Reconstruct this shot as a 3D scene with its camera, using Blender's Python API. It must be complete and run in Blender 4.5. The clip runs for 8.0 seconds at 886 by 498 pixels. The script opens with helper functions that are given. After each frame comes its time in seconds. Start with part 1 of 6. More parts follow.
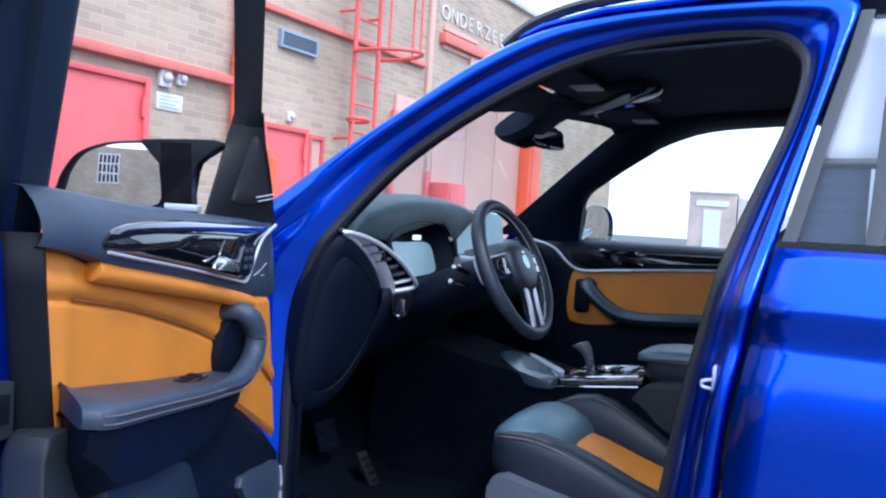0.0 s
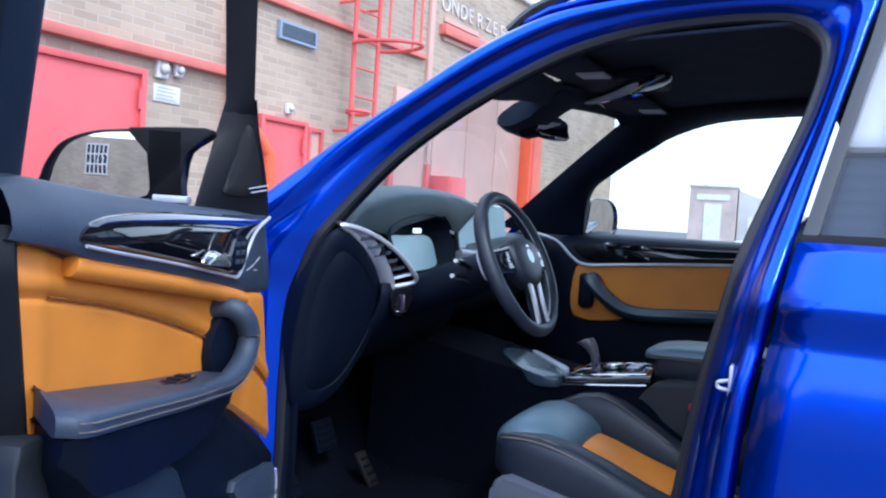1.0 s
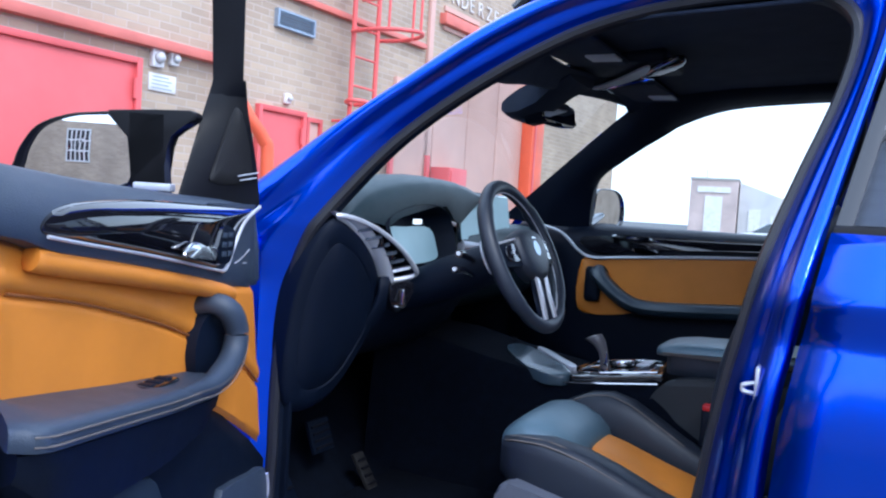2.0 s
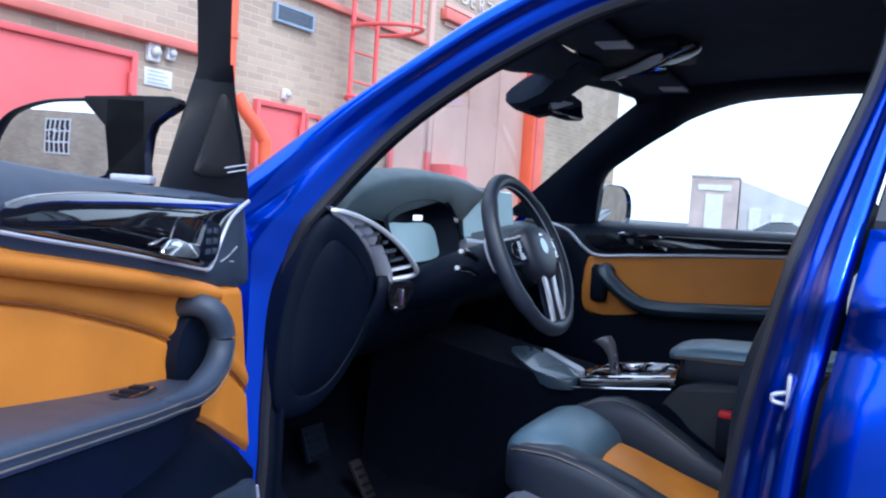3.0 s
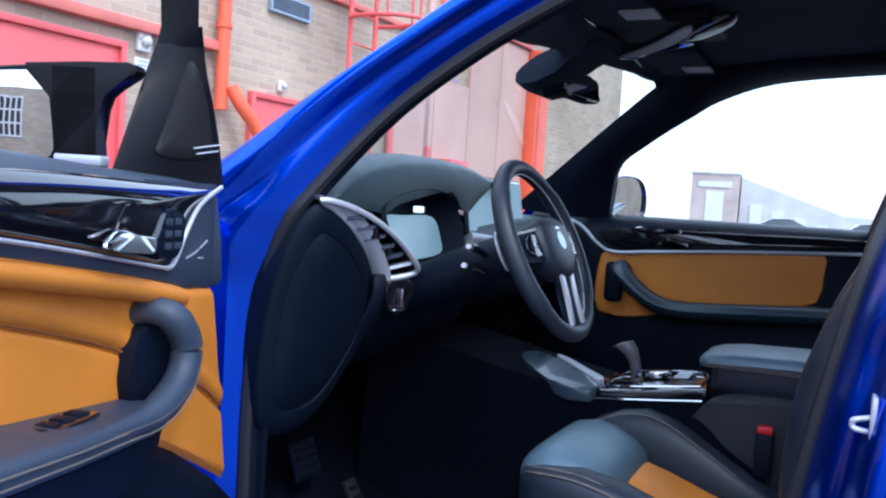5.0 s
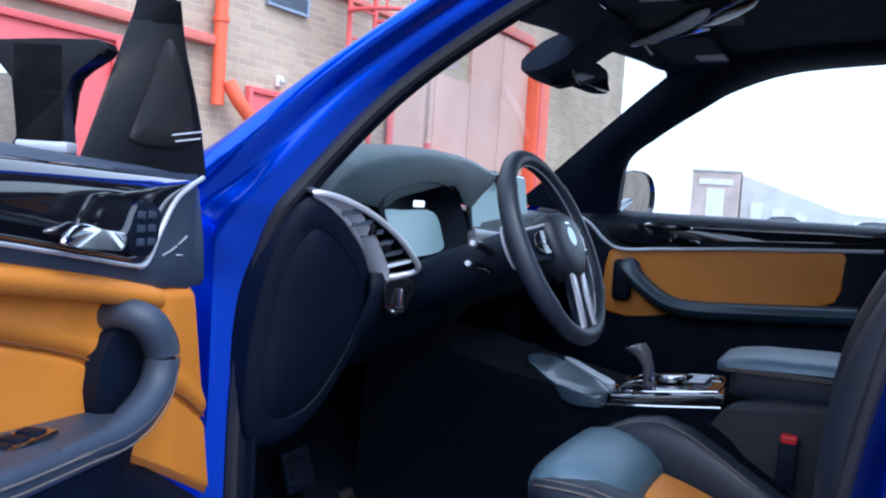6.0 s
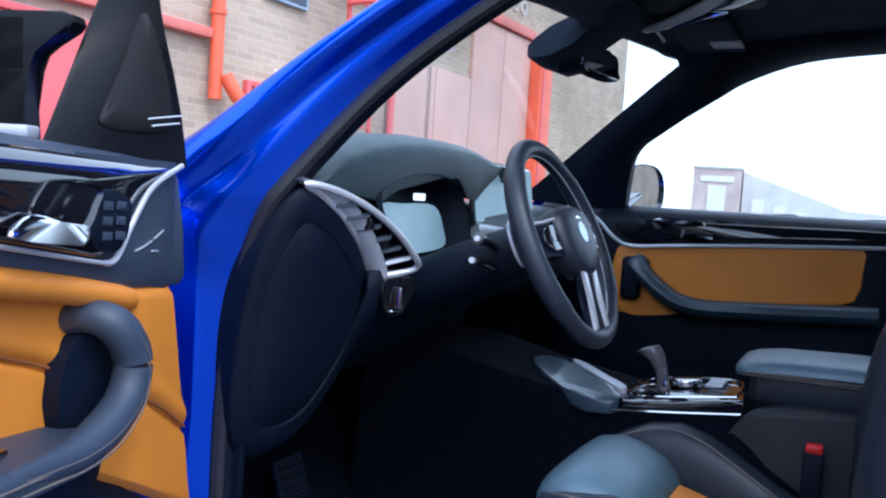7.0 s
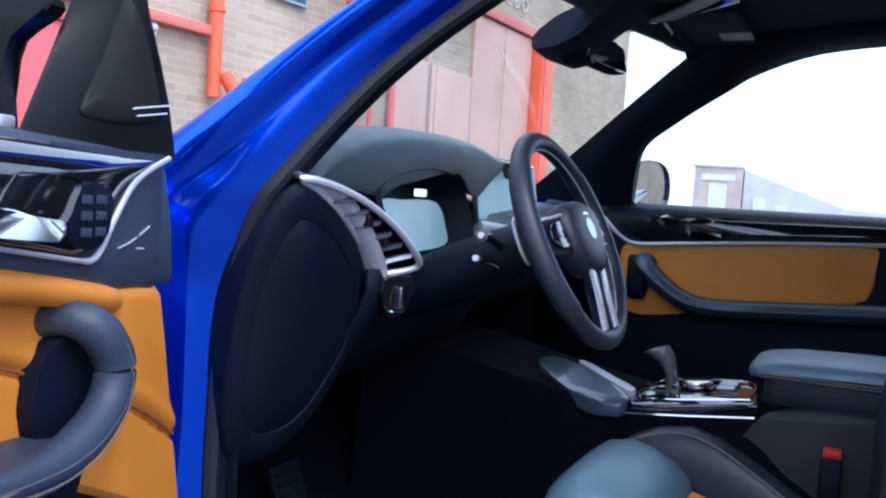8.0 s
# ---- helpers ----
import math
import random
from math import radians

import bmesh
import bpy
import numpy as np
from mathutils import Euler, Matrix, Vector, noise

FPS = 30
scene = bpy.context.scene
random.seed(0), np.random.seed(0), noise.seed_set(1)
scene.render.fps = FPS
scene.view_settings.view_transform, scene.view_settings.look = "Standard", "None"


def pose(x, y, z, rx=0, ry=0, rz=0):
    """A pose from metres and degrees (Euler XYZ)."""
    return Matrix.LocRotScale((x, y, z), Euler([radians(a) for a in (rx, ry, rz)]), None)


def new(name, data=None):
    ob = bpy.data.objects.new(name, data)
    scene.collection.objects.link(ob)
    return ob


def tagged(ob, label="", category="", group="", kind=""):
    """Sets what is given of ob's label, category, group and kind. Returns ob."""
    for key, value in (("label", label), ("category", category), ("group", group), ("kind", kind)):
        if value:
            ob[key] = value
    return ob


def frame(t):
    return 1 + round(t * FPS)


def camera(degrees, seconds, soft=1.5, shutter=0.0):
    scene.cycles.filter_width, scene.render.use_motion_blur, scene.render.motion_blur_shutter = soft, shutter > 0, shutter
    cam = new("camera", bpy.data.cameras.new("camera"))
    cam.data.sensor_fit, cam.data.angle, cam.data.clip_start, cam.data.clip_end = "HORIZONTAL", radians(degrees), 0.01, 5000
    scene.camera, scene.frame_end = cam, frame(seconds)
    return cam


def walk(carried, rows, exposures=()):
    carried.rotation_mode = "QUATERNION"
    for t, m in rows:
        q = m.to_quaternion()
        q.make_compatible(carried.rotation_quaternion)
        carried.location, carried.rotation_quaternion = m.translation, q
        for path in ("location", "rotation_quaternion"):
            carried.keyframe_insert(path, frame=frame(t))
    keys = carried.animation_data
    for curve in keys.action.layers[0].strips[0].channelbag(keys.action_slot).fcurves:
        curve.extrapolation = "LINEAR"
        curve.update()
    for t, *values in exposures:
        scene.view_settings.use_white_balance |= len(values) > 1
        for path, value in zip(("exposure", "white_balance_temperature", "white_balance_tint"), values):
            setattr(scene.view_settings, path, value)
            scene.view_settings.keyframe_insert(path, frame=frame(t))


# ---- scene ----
cam = camera(56.75, 8.0, soft=2.2)
# seconds, eye x, y, z, yaw, pitch, roll: the car's nose points to -x, its right side to +y
ROWS = [
    (0.0, 1.8033, -2.4145, 1.1135, 27.397, -1.829, 3.629),
    (0.5, 1.7889, -2.3912, 1.1126, 27.393, -1.980, 3.690),
    (1.0, 1.7654, -2.3485, 1.1109, 27.399, -2.271, 3.645),
    (1.5, 1.7394, -2.3025, 1.1083, 27.403, -2.605, 3.658),
    (3.0, 1.6598, -2.1610, 1.0991, 27.400, -2.964, 3.738),
    (3.5, 1.6343, -2.1158, 1.0955, 27.410, -3.015, 3.753),
    (4.0, 1.6073, -2.0668, 1.0915, 27.414, -3.059, 3.706),
    (4.5, 1.5810, -2.0231, 1.0875, 27.367, -3.104, 3.713),
    (6.0, 1.5013, -1.8825, 1.0753, 27.350, -3.319, 3.713),
    (6.5, 1.4780, -1.8394, 1.0718, 27.367, -3.432, 3.784),
    (7.0, 1.4521, -1.7928, 1.0675, 27.378, -3.535, 3.786),
    (7.5, 1.4328, -1.7585, 1.0628, 27.405, -3.563, 3.665),
    (8.0, 1.4236, -1.7424, 1.0609, 27.420, -3.588, 3.662),
]
walk(cam, [(t, pose(x, y, z, 90 + pitch, -roll, yaw)) for t, x, y, z, yaw, pitch, roll in ROWS],
     exposures=[(0.0, 1.15, 5350, 9), (8.0, 1.15, 5350, 9)])

# ---- light ----
world = bpy.data.worlds.new("sky")
scene.world = world
world.use_nodes = True
wn = world.node_tree.nodes
sky = wn.new("ShaderNodeTexSky")
sky.sky_type, sky.sun_disc = "NISHITA", False
SUN_UP, SUN_ROUND = 50.0, 122.0
sky.sun_elevation, sky.sun_rotation = radians(SUN_UP), radians(SUN_ROUND)
sky.air_density, sky.dust_density, sky.ozone_density = 1.0, 3.0, 1.0
haze = wn.new("ShaderNodeMix")
haze.data_type = "RGBA"
haze.inputs[0].default_value = 0.65
haze.inputs[7].default_value = (7.6, 8.2, 9.2, 1)
world.node_tree.links.new(sky.outputs[0], haze.inputs[6])
world.node_tree.links.new(haze.outputs[2], wn["Background"].inputs[0])
wn["Background"].inputs[1].default_value = 0.15
sun_data = bpy.data.lights.new("sun", "SUN")
sun_data.energy, sun_data.angle, sun_data.color = 0.6, radians(12), (1.0, 0.96, 0.9)
sun = new("sun", sun_data)
sun.matrix_world = pose(0, 0, 20, 90 - SUN_UP, 0, 180 - SUN_ROUND)
scene.view_settings.exposure = 1.15


# ---- materials ----
def material(name, colour, rough=0.5, metal=0.0, coat=0.0, var=0.12, scale=6.0, bump=0.0, bump_scale=300.0, emit=None, spec=0.5, voronoi=False, rough_var=0.1, coat_ior=1.5):
    m = bpy.data.materials.new(name)
    m.use_nodes = True
    t = m.node_tree
    b = t.nodes["Principled BSDF"]
    b.inputs["Roughness"].default_value, b.inputs["Metallic"].default_value = rough, metal
    b.inputs["Coat Weight"].default_value, b.inputs["Coat Roughness"].default_value = coat, 0.03
    b.inputs["Specular IOR Level"].default_value, b.inputs["Coat IOR"].default_value = spec, coat_ior
    co = t.nodes.new("ShaderNodeTexCoord")
    n = t.nodes.new("ShaderNodeTexNoise")
    n.inputs["Scale"].default_value, n.inputs["Detail"].default_value = scale, 6
    t.links.new(co.outputs["Object"], n.inputs["Vector"])
    ramp = t.nodes.new("ShaderNodeMapRange")
    ramp.inputs[1].default_value, ramp.inputs[2].default_value = 0.3, 0.7
    ramp.inputs[3].default_value, ramp.inputs[4].default_value = 1 - var, 1 + var
    t.links.new(n.outputs["Fac"], ramp.inputs[0])
    mix = t.nodes.new("ShaderNodeVectorMath")
    mix.operation = "SCALE"
    mix.inputs[0].default_value = colour
    t.links.new(ramp.outputs[0], mix.inputs["Scale"])
    t.links.new(mix.outputs[0], b.inputs["Base Color"])
    if rough_var:
        rr = t.nodes.new("ShaderNodeMapRange")
        rr.inputs[3].default_value, rr.inputs[4].default_value = max(rough - rough_var, 0.02), min(rough + rough_var, 1)
        n3 = t.nodes.new("ShaderNodeTexNoise")
        n3.inputs["Scale"].default_value, n3.inputs["Detail"].default_value = scale * 2.7, 4
        t.links.new(co.outputs["Object"], n3.inputs["Vector"])
        t.links.new(n3.outputs["Fac"], rr.inputs[0])
        t.links.new(rr.outputs[0], b.inputs["Roughness"])
    if bump:
        n2 = t.nodes.new("ShaderNodeTexVoronoi" if voronoi else "ShaderNodeTexNoise")
        n2.inputs["Scale"].default_value = bump_scale
        t.links.new(co.outputs["Object"], n2.inputs["Vector"])
        bp = t.nodes.new("ShaderNodeBump")
        bp.inputs["Strength"].default_value, bp.inputs["Distance"].default_value = bump, 0.001
        t.links.new(n2.outputs[0], bp.inputs["Height"])
        t.links.new(bp.outputs[0], b.inputs["Normal"])
    if emit:
        b.inputs["Emission Color"].default_value, b.inputs["Emission Strength"].default_value = (*emit[:3], 1), emit[3]
    return m


def glass_material(name, tint, rough=0.0, base=0.06):
    m = bpy.data.materials.new(name)
    m.use_nodes = True
    t = m.node_tree
    t.nodes.remove(t.nodes["Principled BSDF"])
    out = t.nodes["Material Output"]
    clear, gloss, mixer, fres = (t.nodes.new("ShaderNodeBsdf" + k) if k in ("Transparent", "Glossy") else t.nodes.new("ShaderNode" + k) for k in ("Transparent", "Glossy", "MixShader", "LayerWeight"))
    clear.inputs[0].default_value = (*tint, 1)
    gloss.inputs[0].default_value, gloss.inputs[1].default_value = (1, 1, 1, 1), rough
    fres.inputs[0].default_value = 0.5
    power, span = t.nodes.new("ShaderNodeMath"), t.nodes.new("ShaderNodeMapRange")
    power.operation = "POWER"
    power.inputs[1].default_value = 3.5
    t.links.new(fres.outputs["Facing"], power.inputs[0])
    t.links.new(power.outputs[0], span.inputs[0])
    span.inputs[3].default_value, span.inputs[4].default_value = base, 0.8
    t.links.new(span.outputs[0], mixer.inputs[0])
    t.links.new(clear.outputs[0], mixer.inputs[1])
    t.links.new(gloss.outputs[0], mixer.inputs[2])
    t.links.new(mixer.outputs[0], out.inputs[0])
    return m


def brick_material(name, a, b, mortar):
    """Brickwork in courses on walls that run along y; sizes in metres."""
    m = material(name, a, 0.85)
    t = m.node_tree
    p = t.nodes["Principled BSDF"]
    geo = t.nodes.new("ShaderNodeNewGeometry")
    sep, com = t.nodes.new("ShaderNodeSeparateXYZ"), t.nodes.new("ShaderNodeCombineXYZ")
    add = t.nodes.new("ShaderNodeMath")
    t.links.new(geo.outputs["Position"], sep.inputs[0])
    t.links.new(sep.outputs[0], add.inputs[0])
    t.links.new(sep.outputs[1], add.inputs[1])
    t.links.new(add.outputs[0], com.inputs[0])
    t.links.new(sep.outputs[2], com.inputs[1])
    br = t.nodes.new("ShaderNodeTexBrick")
    br.inputs["Scale"].default_value = 1
    br.inputs["Brick Width"].default_value, br.inputs["Row Height"].default_value, br.inputs["Mortar Size"].default_value = 0.22, 0.065, 0.006
    br.inputs["Color1"].default_value, br.inputs["Color2"].default_value, br.inputs["Mortar"].default_value = (*a, 1), (*b, 1), (*mortar, 1)
    t.links.new(com.outputs[0], br.inputs["Vector"])
    stain = t.nodes.new("ShaderNodeTexNoise")
    stain.inputs["Scale"].default_value, stain.inputs["Detail"].default_value = 0.9, 7
    t.links.new(geo.outputs["Position"], stain.inputs["Vector"])
    rng = t.nodes.new("ShaderNodeMapRange")
    rng.inputs[1].default_value, rng.inputs[2].default_value, rng.inputs[3].default_value, rng.inputs[4].default_value = 0.3, 0.7, 0.78, 1.12
    t.links.new(stain.outputs["Fac"], rng.inputs[0])
    sc = t.nodes.new("ShaderNodeVectorMath")
    sc.operation = "SCALE"
    t.links.new(br.outputs["Color"], sc.inputs[0])
    t.links.new(rng.outputs[0], sc.inputs["Scale"])
    t.links.new(sc.outputs[0], p.inputs["Base Color"])
    bp = t.nodes.new("ShaderNodeBump")
    bp.inputs["Strength"].default_value, bp.inputs["Distance"].default_value = 0.8, 0.008
    bp.invert = True
    t.links.new(br.outputs["Fac"], bp.inputs["Height"])
    t.links.new(bp.outputs[0], p.inputs["Normal"])
    return m


PAINT = material("blue_metallic_paint", (0.0, 0.072, 0.82), 0.30, 0.95, 0.7, 0.06, 2.0, 0.05, 900, rough_var=0.03, coat_ior=1.6)
PAINT.node_tree.nodes["Principled BSDF"].inputs["Coat Roughness"].default_value = 0.12
SEALRUBBER = material("satin_seal_rubber", (0.022, 0.022, 0.027), 0.42, spec=0.5, bump=0.2, bump_scale=200)
RUBBER = material("black_rubber", (0.004, 0.0045, 0.008), 0.6, spec=0.2, bump=0.2, bump_scale=200)
PLASTIC = material("dark_grained_plastic", (0.0020, 0.0052, 0.0150), 0.55, spec=0.2, bump=0.35, bump_scale=700, voronoi=True)
SOFT = material("soft_dash_skin", (0.020, 0.040, 0.050), 0.42, spec=0.7, bump=0.4, bump_scale=600, voronoi=True)
DARKGREY = material("dark_warm_grey_plastic", (0.013, 0.0125, 0.0135), 0.55, spec=0.3, bump=0.3, bump_scale=700, voronoi=True)
GREYTRIM = material("slate_grey_door_skin", (0.036, 0.050, 0.078), 0.46, bump=0.35, bump_scale=600, voronoi=True)
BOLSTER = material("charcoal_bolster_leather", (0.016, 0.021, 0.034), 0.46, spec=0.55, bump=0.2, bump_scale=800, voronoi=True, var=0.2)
LEATHER = material("black_leather", (0.024, 0.042, 0.062), 0.36, spec=0.9, bump=0.2, bump_scale=800, voronoi=True, var=0.2)
TAN = material("cognac_leather", (0.66, 0.225, 0.022), 0.5, bump=0.2, bump_scale=700, voronoi=True, var=0.1)
VALANCE = material("mid_grey_valance_plastic", (0.11, 0.12, 0.155), 0.42, bump=0.3, bump_scale=700, voronoi=True)
# Lit copy of the dark leather: sky light from the windows is in the colour.
LITSKIN = material("window_lit_leather", (0.085, 0.140, 0.185), 0.42, spec=0.7, bump=0.2, bump_scale=800, voronoi=True, var=0.2)
POSTSKIN = material("blue_black_post_skin", (0.012, 0.022, 0.040), 0.5, spec=0.5, bump=0.3, bump_scale=700, voronoi=True)
THREAD = material("pale_seam_thread", (0.14, 0.12, 0.11), 0.8)
GLOSS = material("gloss_black_trim", (0.008, 0.008, 0.012), 0.06, coat=1.0, rough_var=0.02)
CHROME = material("bright_chrome", (0.75, 0.75, 0.78), 0.12, 1.0, rough_var=0.04)
SATIN = material("satin_silver", (0.62, 0.63, 0.68), 0.38, 0.45, rough_var=0.06)
# Blue-grey base stands for sky mirrored in the glossy console cover.
SKYCOVER = material("sky_sheen_cover", (0.05, 0.075, 0.10), 0.25, coat=0.4, rough_var=0.04)
MATTE = material("matt_black_shell", (0.004, 0.004, 0.006), 0.45, spec=0.22)
CONSOLE = material("slate_console_side", (0.020, 0.024, 0.030), 0.55, spec=0.4, bump=0.3, bump_scale=700, voronoi=True)
# Pale stand-in for the bright sky sheen on the upper rear glass.
SKYSHEEN = material("pale_glass_sheen", (0.74, 0.74, 0.78), 0.8, bump=0.2, bump_scale=500, var=0.05)
KNOB = material("grey_brown_selector_skin", (0.11, 0.10, 0.11), 0.3, coat=0.3, rough_var=0.04)
# Dark carpet taken to near-black navy: footwell shade is in the colour.
CARPET = material("shade_dark_carpet", (0.0018, 0.0034, 0.0085), 0.95, spec=0.1, bump=1.0, bump_scale=900, var=0.3, scale=40)
LINER = material("anthracite_headliner", (0.009, 0.0155, 0.034), 0.9, bump=0.4, bump_scale=900, var=0.15)
SCREEN = material("dark_screen_glass", (0.02, 0.03, 0.04), 0.08, coat=1.0, rough_var=0.01)
LIT = material("lit_panel_glow", (0.30, 0.40, 0.43), 0.4, emit=(0.55, 0.85, 0.95, 0.10))
LITW = material("white_indicator", (0.8, 0.8, 0.8), 0.4, emit=(0.9, 0.97, 1.0, 0.5))
LAMPW = material("frosted_lamp_lens", (0.55, 0.55, 0.55), 0.35)
REDP = material("red_buckle_plastic", (0.5, 0.015, 0.02), 0.4)
MIRROR = material("mirror_glass", (0.85, 0.87, 0.9), 0.015, 1.0, var=0.0, rough_var=0.0)
WHITEMARK = material("white_print", (0.7, 0.7, 0.7), 0.6)
GLASS = glass_material("clear_car_glass", (0.90, 0.94, 0.93))
TINTED = glass_material("tinted_car_glass", (0.92, 0.93, 0.95), 0.0, 0.05)
DARKGLASS = glass_material("dark_rear_glass", (0.30, 0.33, 0.36), 0.0, 0.10)
BRICK = brick_material("buff_brick", (0.53, 0.41, 0.295), (0.42, 0.32, 0.235), (0.54, 0.45, 0.37))
# Red-brown brick lightened: distance haze and glare are mixed into the colours.
BRICKFAR = brick_material("haze_paled_brick", (0.66, 0.50, 0.46), (0.60, 0.45, 0.41), (0.64, 0.58, 0.54))
RED = material("red_gloss_door_paint", (0.70, 0.115, 0.115), 0.45, var=0.12, scale=2.0, bump=0.1, bump_scale=60)
ORANGE = material("orange_red_steel_paint", (0.80, 0.125, 0.05), 0.45, var=0.12, scale=3.0, bump=0.1, bump_scale=60)
BEAM = material("faded_red_beam_paint", (0.66, 0.17, 0.13), 0.5, var=0.15, scale=3.0, bump=0.1, bump_scale=60)
LADDER = material("red_ladder_paint", (0.76, 0.12, 0.11), 0.45, var=0.12, scale=3.0)
SALMON = material("faded_salmon_door_paint", (0.62, 0.38, 0.31), 0.6, var=0.1, scale=1.5)
LOUVRE = material("blue_grey_louvre_metal", (0.30, 0.37, 0.46), 0.5, 0.3)
WHITE = material("white_painted_metal", (0.75, 0.74, 0.72), 0.5)
# Shed wall, likewise lightened for bright haze.
PALEWALL = material("haze_paled_wall", (0.62, 0.60, 0.60), 0.9, var=0.12, scale=0.8, bump=0.4, bump_scale=30)
FADED = material("faded_white_paint", (0.66, 0.61, 0.57), 0.7, var=0.15, scale=9.0)
CONCRETE = material("weathered_concrete", (0.30, 0.29, 0.27), 0.9, var=0.2, scale=1.2, bump=0.6, bump_scale=30)
ASPHALT = material("pale_worn_asphalt", (0.12, 0.12, 0.12), 0.92, var=0.22, scale=1.5, bump=0.8, bump_scale=120)
STONE = material("pale_coping_stone", (0.5, 0.48, 0.45), 0.85)
WHITECAR = material("white_car_paint", (0.75, 0.76, 0.78), 0.3, coat=0.6)
TYRE = material("tyre_rubber", (0.015, 0.015, 0.016), 0.8, bump=0.4, bump_scale=80)


# ---- mesh tools ----
V = Vector


def part(name, bm, mat, parent=None, label="", sharp=38, thick=0.0):
    bmesh.ops.recalc_face_normals(bm, faces=bm.faces)
    for f in bm.faces:
        f.smooth = True
    for e in bm.edges:
        if len(e.link_faces) == 2 and e.calc_face_angle(0) > radians(sharp):
            e.smooth = False
    me = bpy.data.meshes.new(name)
    bm.to_mesh(me)
    bm.free()
    me.materials.append(mat)
    ob = new(name, me)
    if parent:
        ob.parent = parent
        ob.matrix_parent_inverse = parent.matrix_basis.inverted() if not parent.parent else Matrix()
    if label:
        ob["label"] = label
    if thick:
        s = ob.modifiers.new("thickness", "SOLIDIFY")
        s.thickness, s.offset = thick, 0
    return ob


def curve(pts, n=8, closed=False):
    """A smooth line through the points (Catmull-Rom)."""
    p = [V(q) for q in pts]
    out, k = [], len(p)
    for i in range(k if closed else k - 1):
        a, b, c, d = ((p[(i - 1) % k], p[i], p[(i + 1) % k], p[(i + 2) % k]) if closed else (p[max(i - 1, 0)], p[i], p[i + 1], p[min(i + 2, k - 1)]))
        for j in range(n):
            t = j / n
            out.append(0.5 * (2 * b + (c - a) * t + (2 * a - 5 * b + 4 * c - d) * t * t + (3 * b - a - 3 * c + d) * t ** 3))
    if not closed:
        out.append(p[-1])
    return out


def grid(bm, rows, close_u=False, close_v=False):
    vs = [[bm.verts.new(q) for q in r] for r in rows]
    nu, nv = len(vs), len(vs[0])
    for i in range(nu if close_u else nu - 1):
        for j in range(nv if close_v else nv - 1):
            bm.faces.new((vs[i][j], vs[(i + 1) % nu][j], vs[(i + 1) % nu][(j + 1) % nv], vs[i][(j + 1) % nv]))
    return vs


def loft(bm, rings, caps=True):
    vs = grid(bm, rings, close_v=True)
    if caps:
        bm.faces.new(vs[0])
        bm.faces.new(vs[-1])
    return vs


def tube(bm, pts, r, n=10, closed=False, squash=1.0, up=(0, 0, 1), caps=True):
    pts = [V(p) for p in pts]
    rs = list(r) if isinstance(r, (list, tuple)) else [r] * len(pts)
    if len(rs) != len(pts):
        rs = [rs[0] + (rs[-1] - rs[0]) * i / (len(pts) - 1) for i in range(len(pts))] if len(rs) == 2 else [rs[0]] * len(pts)
    rings = []
    for i, p in enumerate(pts):
        a, b = (pts[i - 1] if (i or closed) else p), (pts[(i + 1) % len(pts)] if (closed or i + 1 < len(pts)) else p)
        d = (b - a).normalized()
        s = d.cross(V(up))
        s = s.normalized() if s.length > 1e-4 else d.orthogonal().normalized()
        u = s.cross(d)
        rings.append([p + rs[i] * (math.cos(k * math.tau / n) * s + squash * math.sin(k * math.tau / n) * u) for k in range(n)])
    vs = grid(bm, rings, close_u=closed, close_v=True)
    if caps and not closed:
        bm.faces.new(vs[0])
        bm.faces.new(vs[-1])


def box(bm, lo, hi, bev=0.0, seg=2, m=None):
    lo, hi = V(lo), V(hi)
    r = bmesh.ops.create_cube(bm, size=1, matrix=(m or Matrix()) @ Matrix.Translation((lo + hi) / 2) @ Matrix.Diagonal((*(hi - lo), 1)))
    if bev:
        es = list({e for v in r["verts"] for e in v.link_edges})
        bmesh.ops.bevel(bm, geom=es, offset=bev, segments=seg, affect="EDGES", profile=0.5)


def slab(bm, outline, push, bev=0.0, seg=2):
    """A plate: an outline of points, carried along the vector push."""
    push = V(push)
    a = [bm.verts.new(V(p)) for p in outline]
    b = [bm.verts.new(V(p) + push) for p in outline]
    k = len(a)
    fs = [bm.faces.new(a), bm.faces.new(b[::-1])]
    rim = list(fs[0].edges) + list(fs[1].edges)
    for i in range(k):
        bm.faces.new((a[i], b[i], b[(i + 1) % k], a[(i + 1) % k]))
    if bev:
        bmesh.ops.bevel(bm, geom=rim, offset=bev, segments=seg, affect="EDGES", profile=0.5)


def disc(bm, centre, normal, r, depth, n=24, bev=0.0):
    q = V(normal).normalized().to_track_quat("Z", "Y").to_matrix().to_4x4()
    m = Matrix.Translation(centre) @ q
    slab(bm, [m @ V((r * math.cos(k * math.tau / n), r * math.sin(k * math.tau / n), 0)) for k in range(n)], V(normal).normalized() * depth, bev)


def lerp_table(x, table):
    return float(np.interp(x, [a for a, _ in table], [b for _, b in table]))


def thing(name, at, label, category, group="", kind=""):
    e = new(name)
    e.location = at
    bpy.context.view_layer.update()
    return tagged(e, label, category, group, kind)


def piece(name, bm, mat, label, category, kind="", group="", **k):
    return tagged(part(name, bm, mat, **k), label, category, group, kind)

# ---- ground and buildings ----
bm = bmesh.new()
grid(bm, [[(x, y, 0) for y in (-1500, -60, -8, 0, 8, 20, 60, 1500)] for x in (-1500, -60, -8, 0, 8, 60, 1500)])
piece("ground", bm, ASPHALT, "pale worn asphalt yard", "ground", "structure")

# The hall's facade runs along y, three degrees off the car's own cross axis.
WALL = pose(-3.4, 4.0, 0, 0, 0, -3.0)


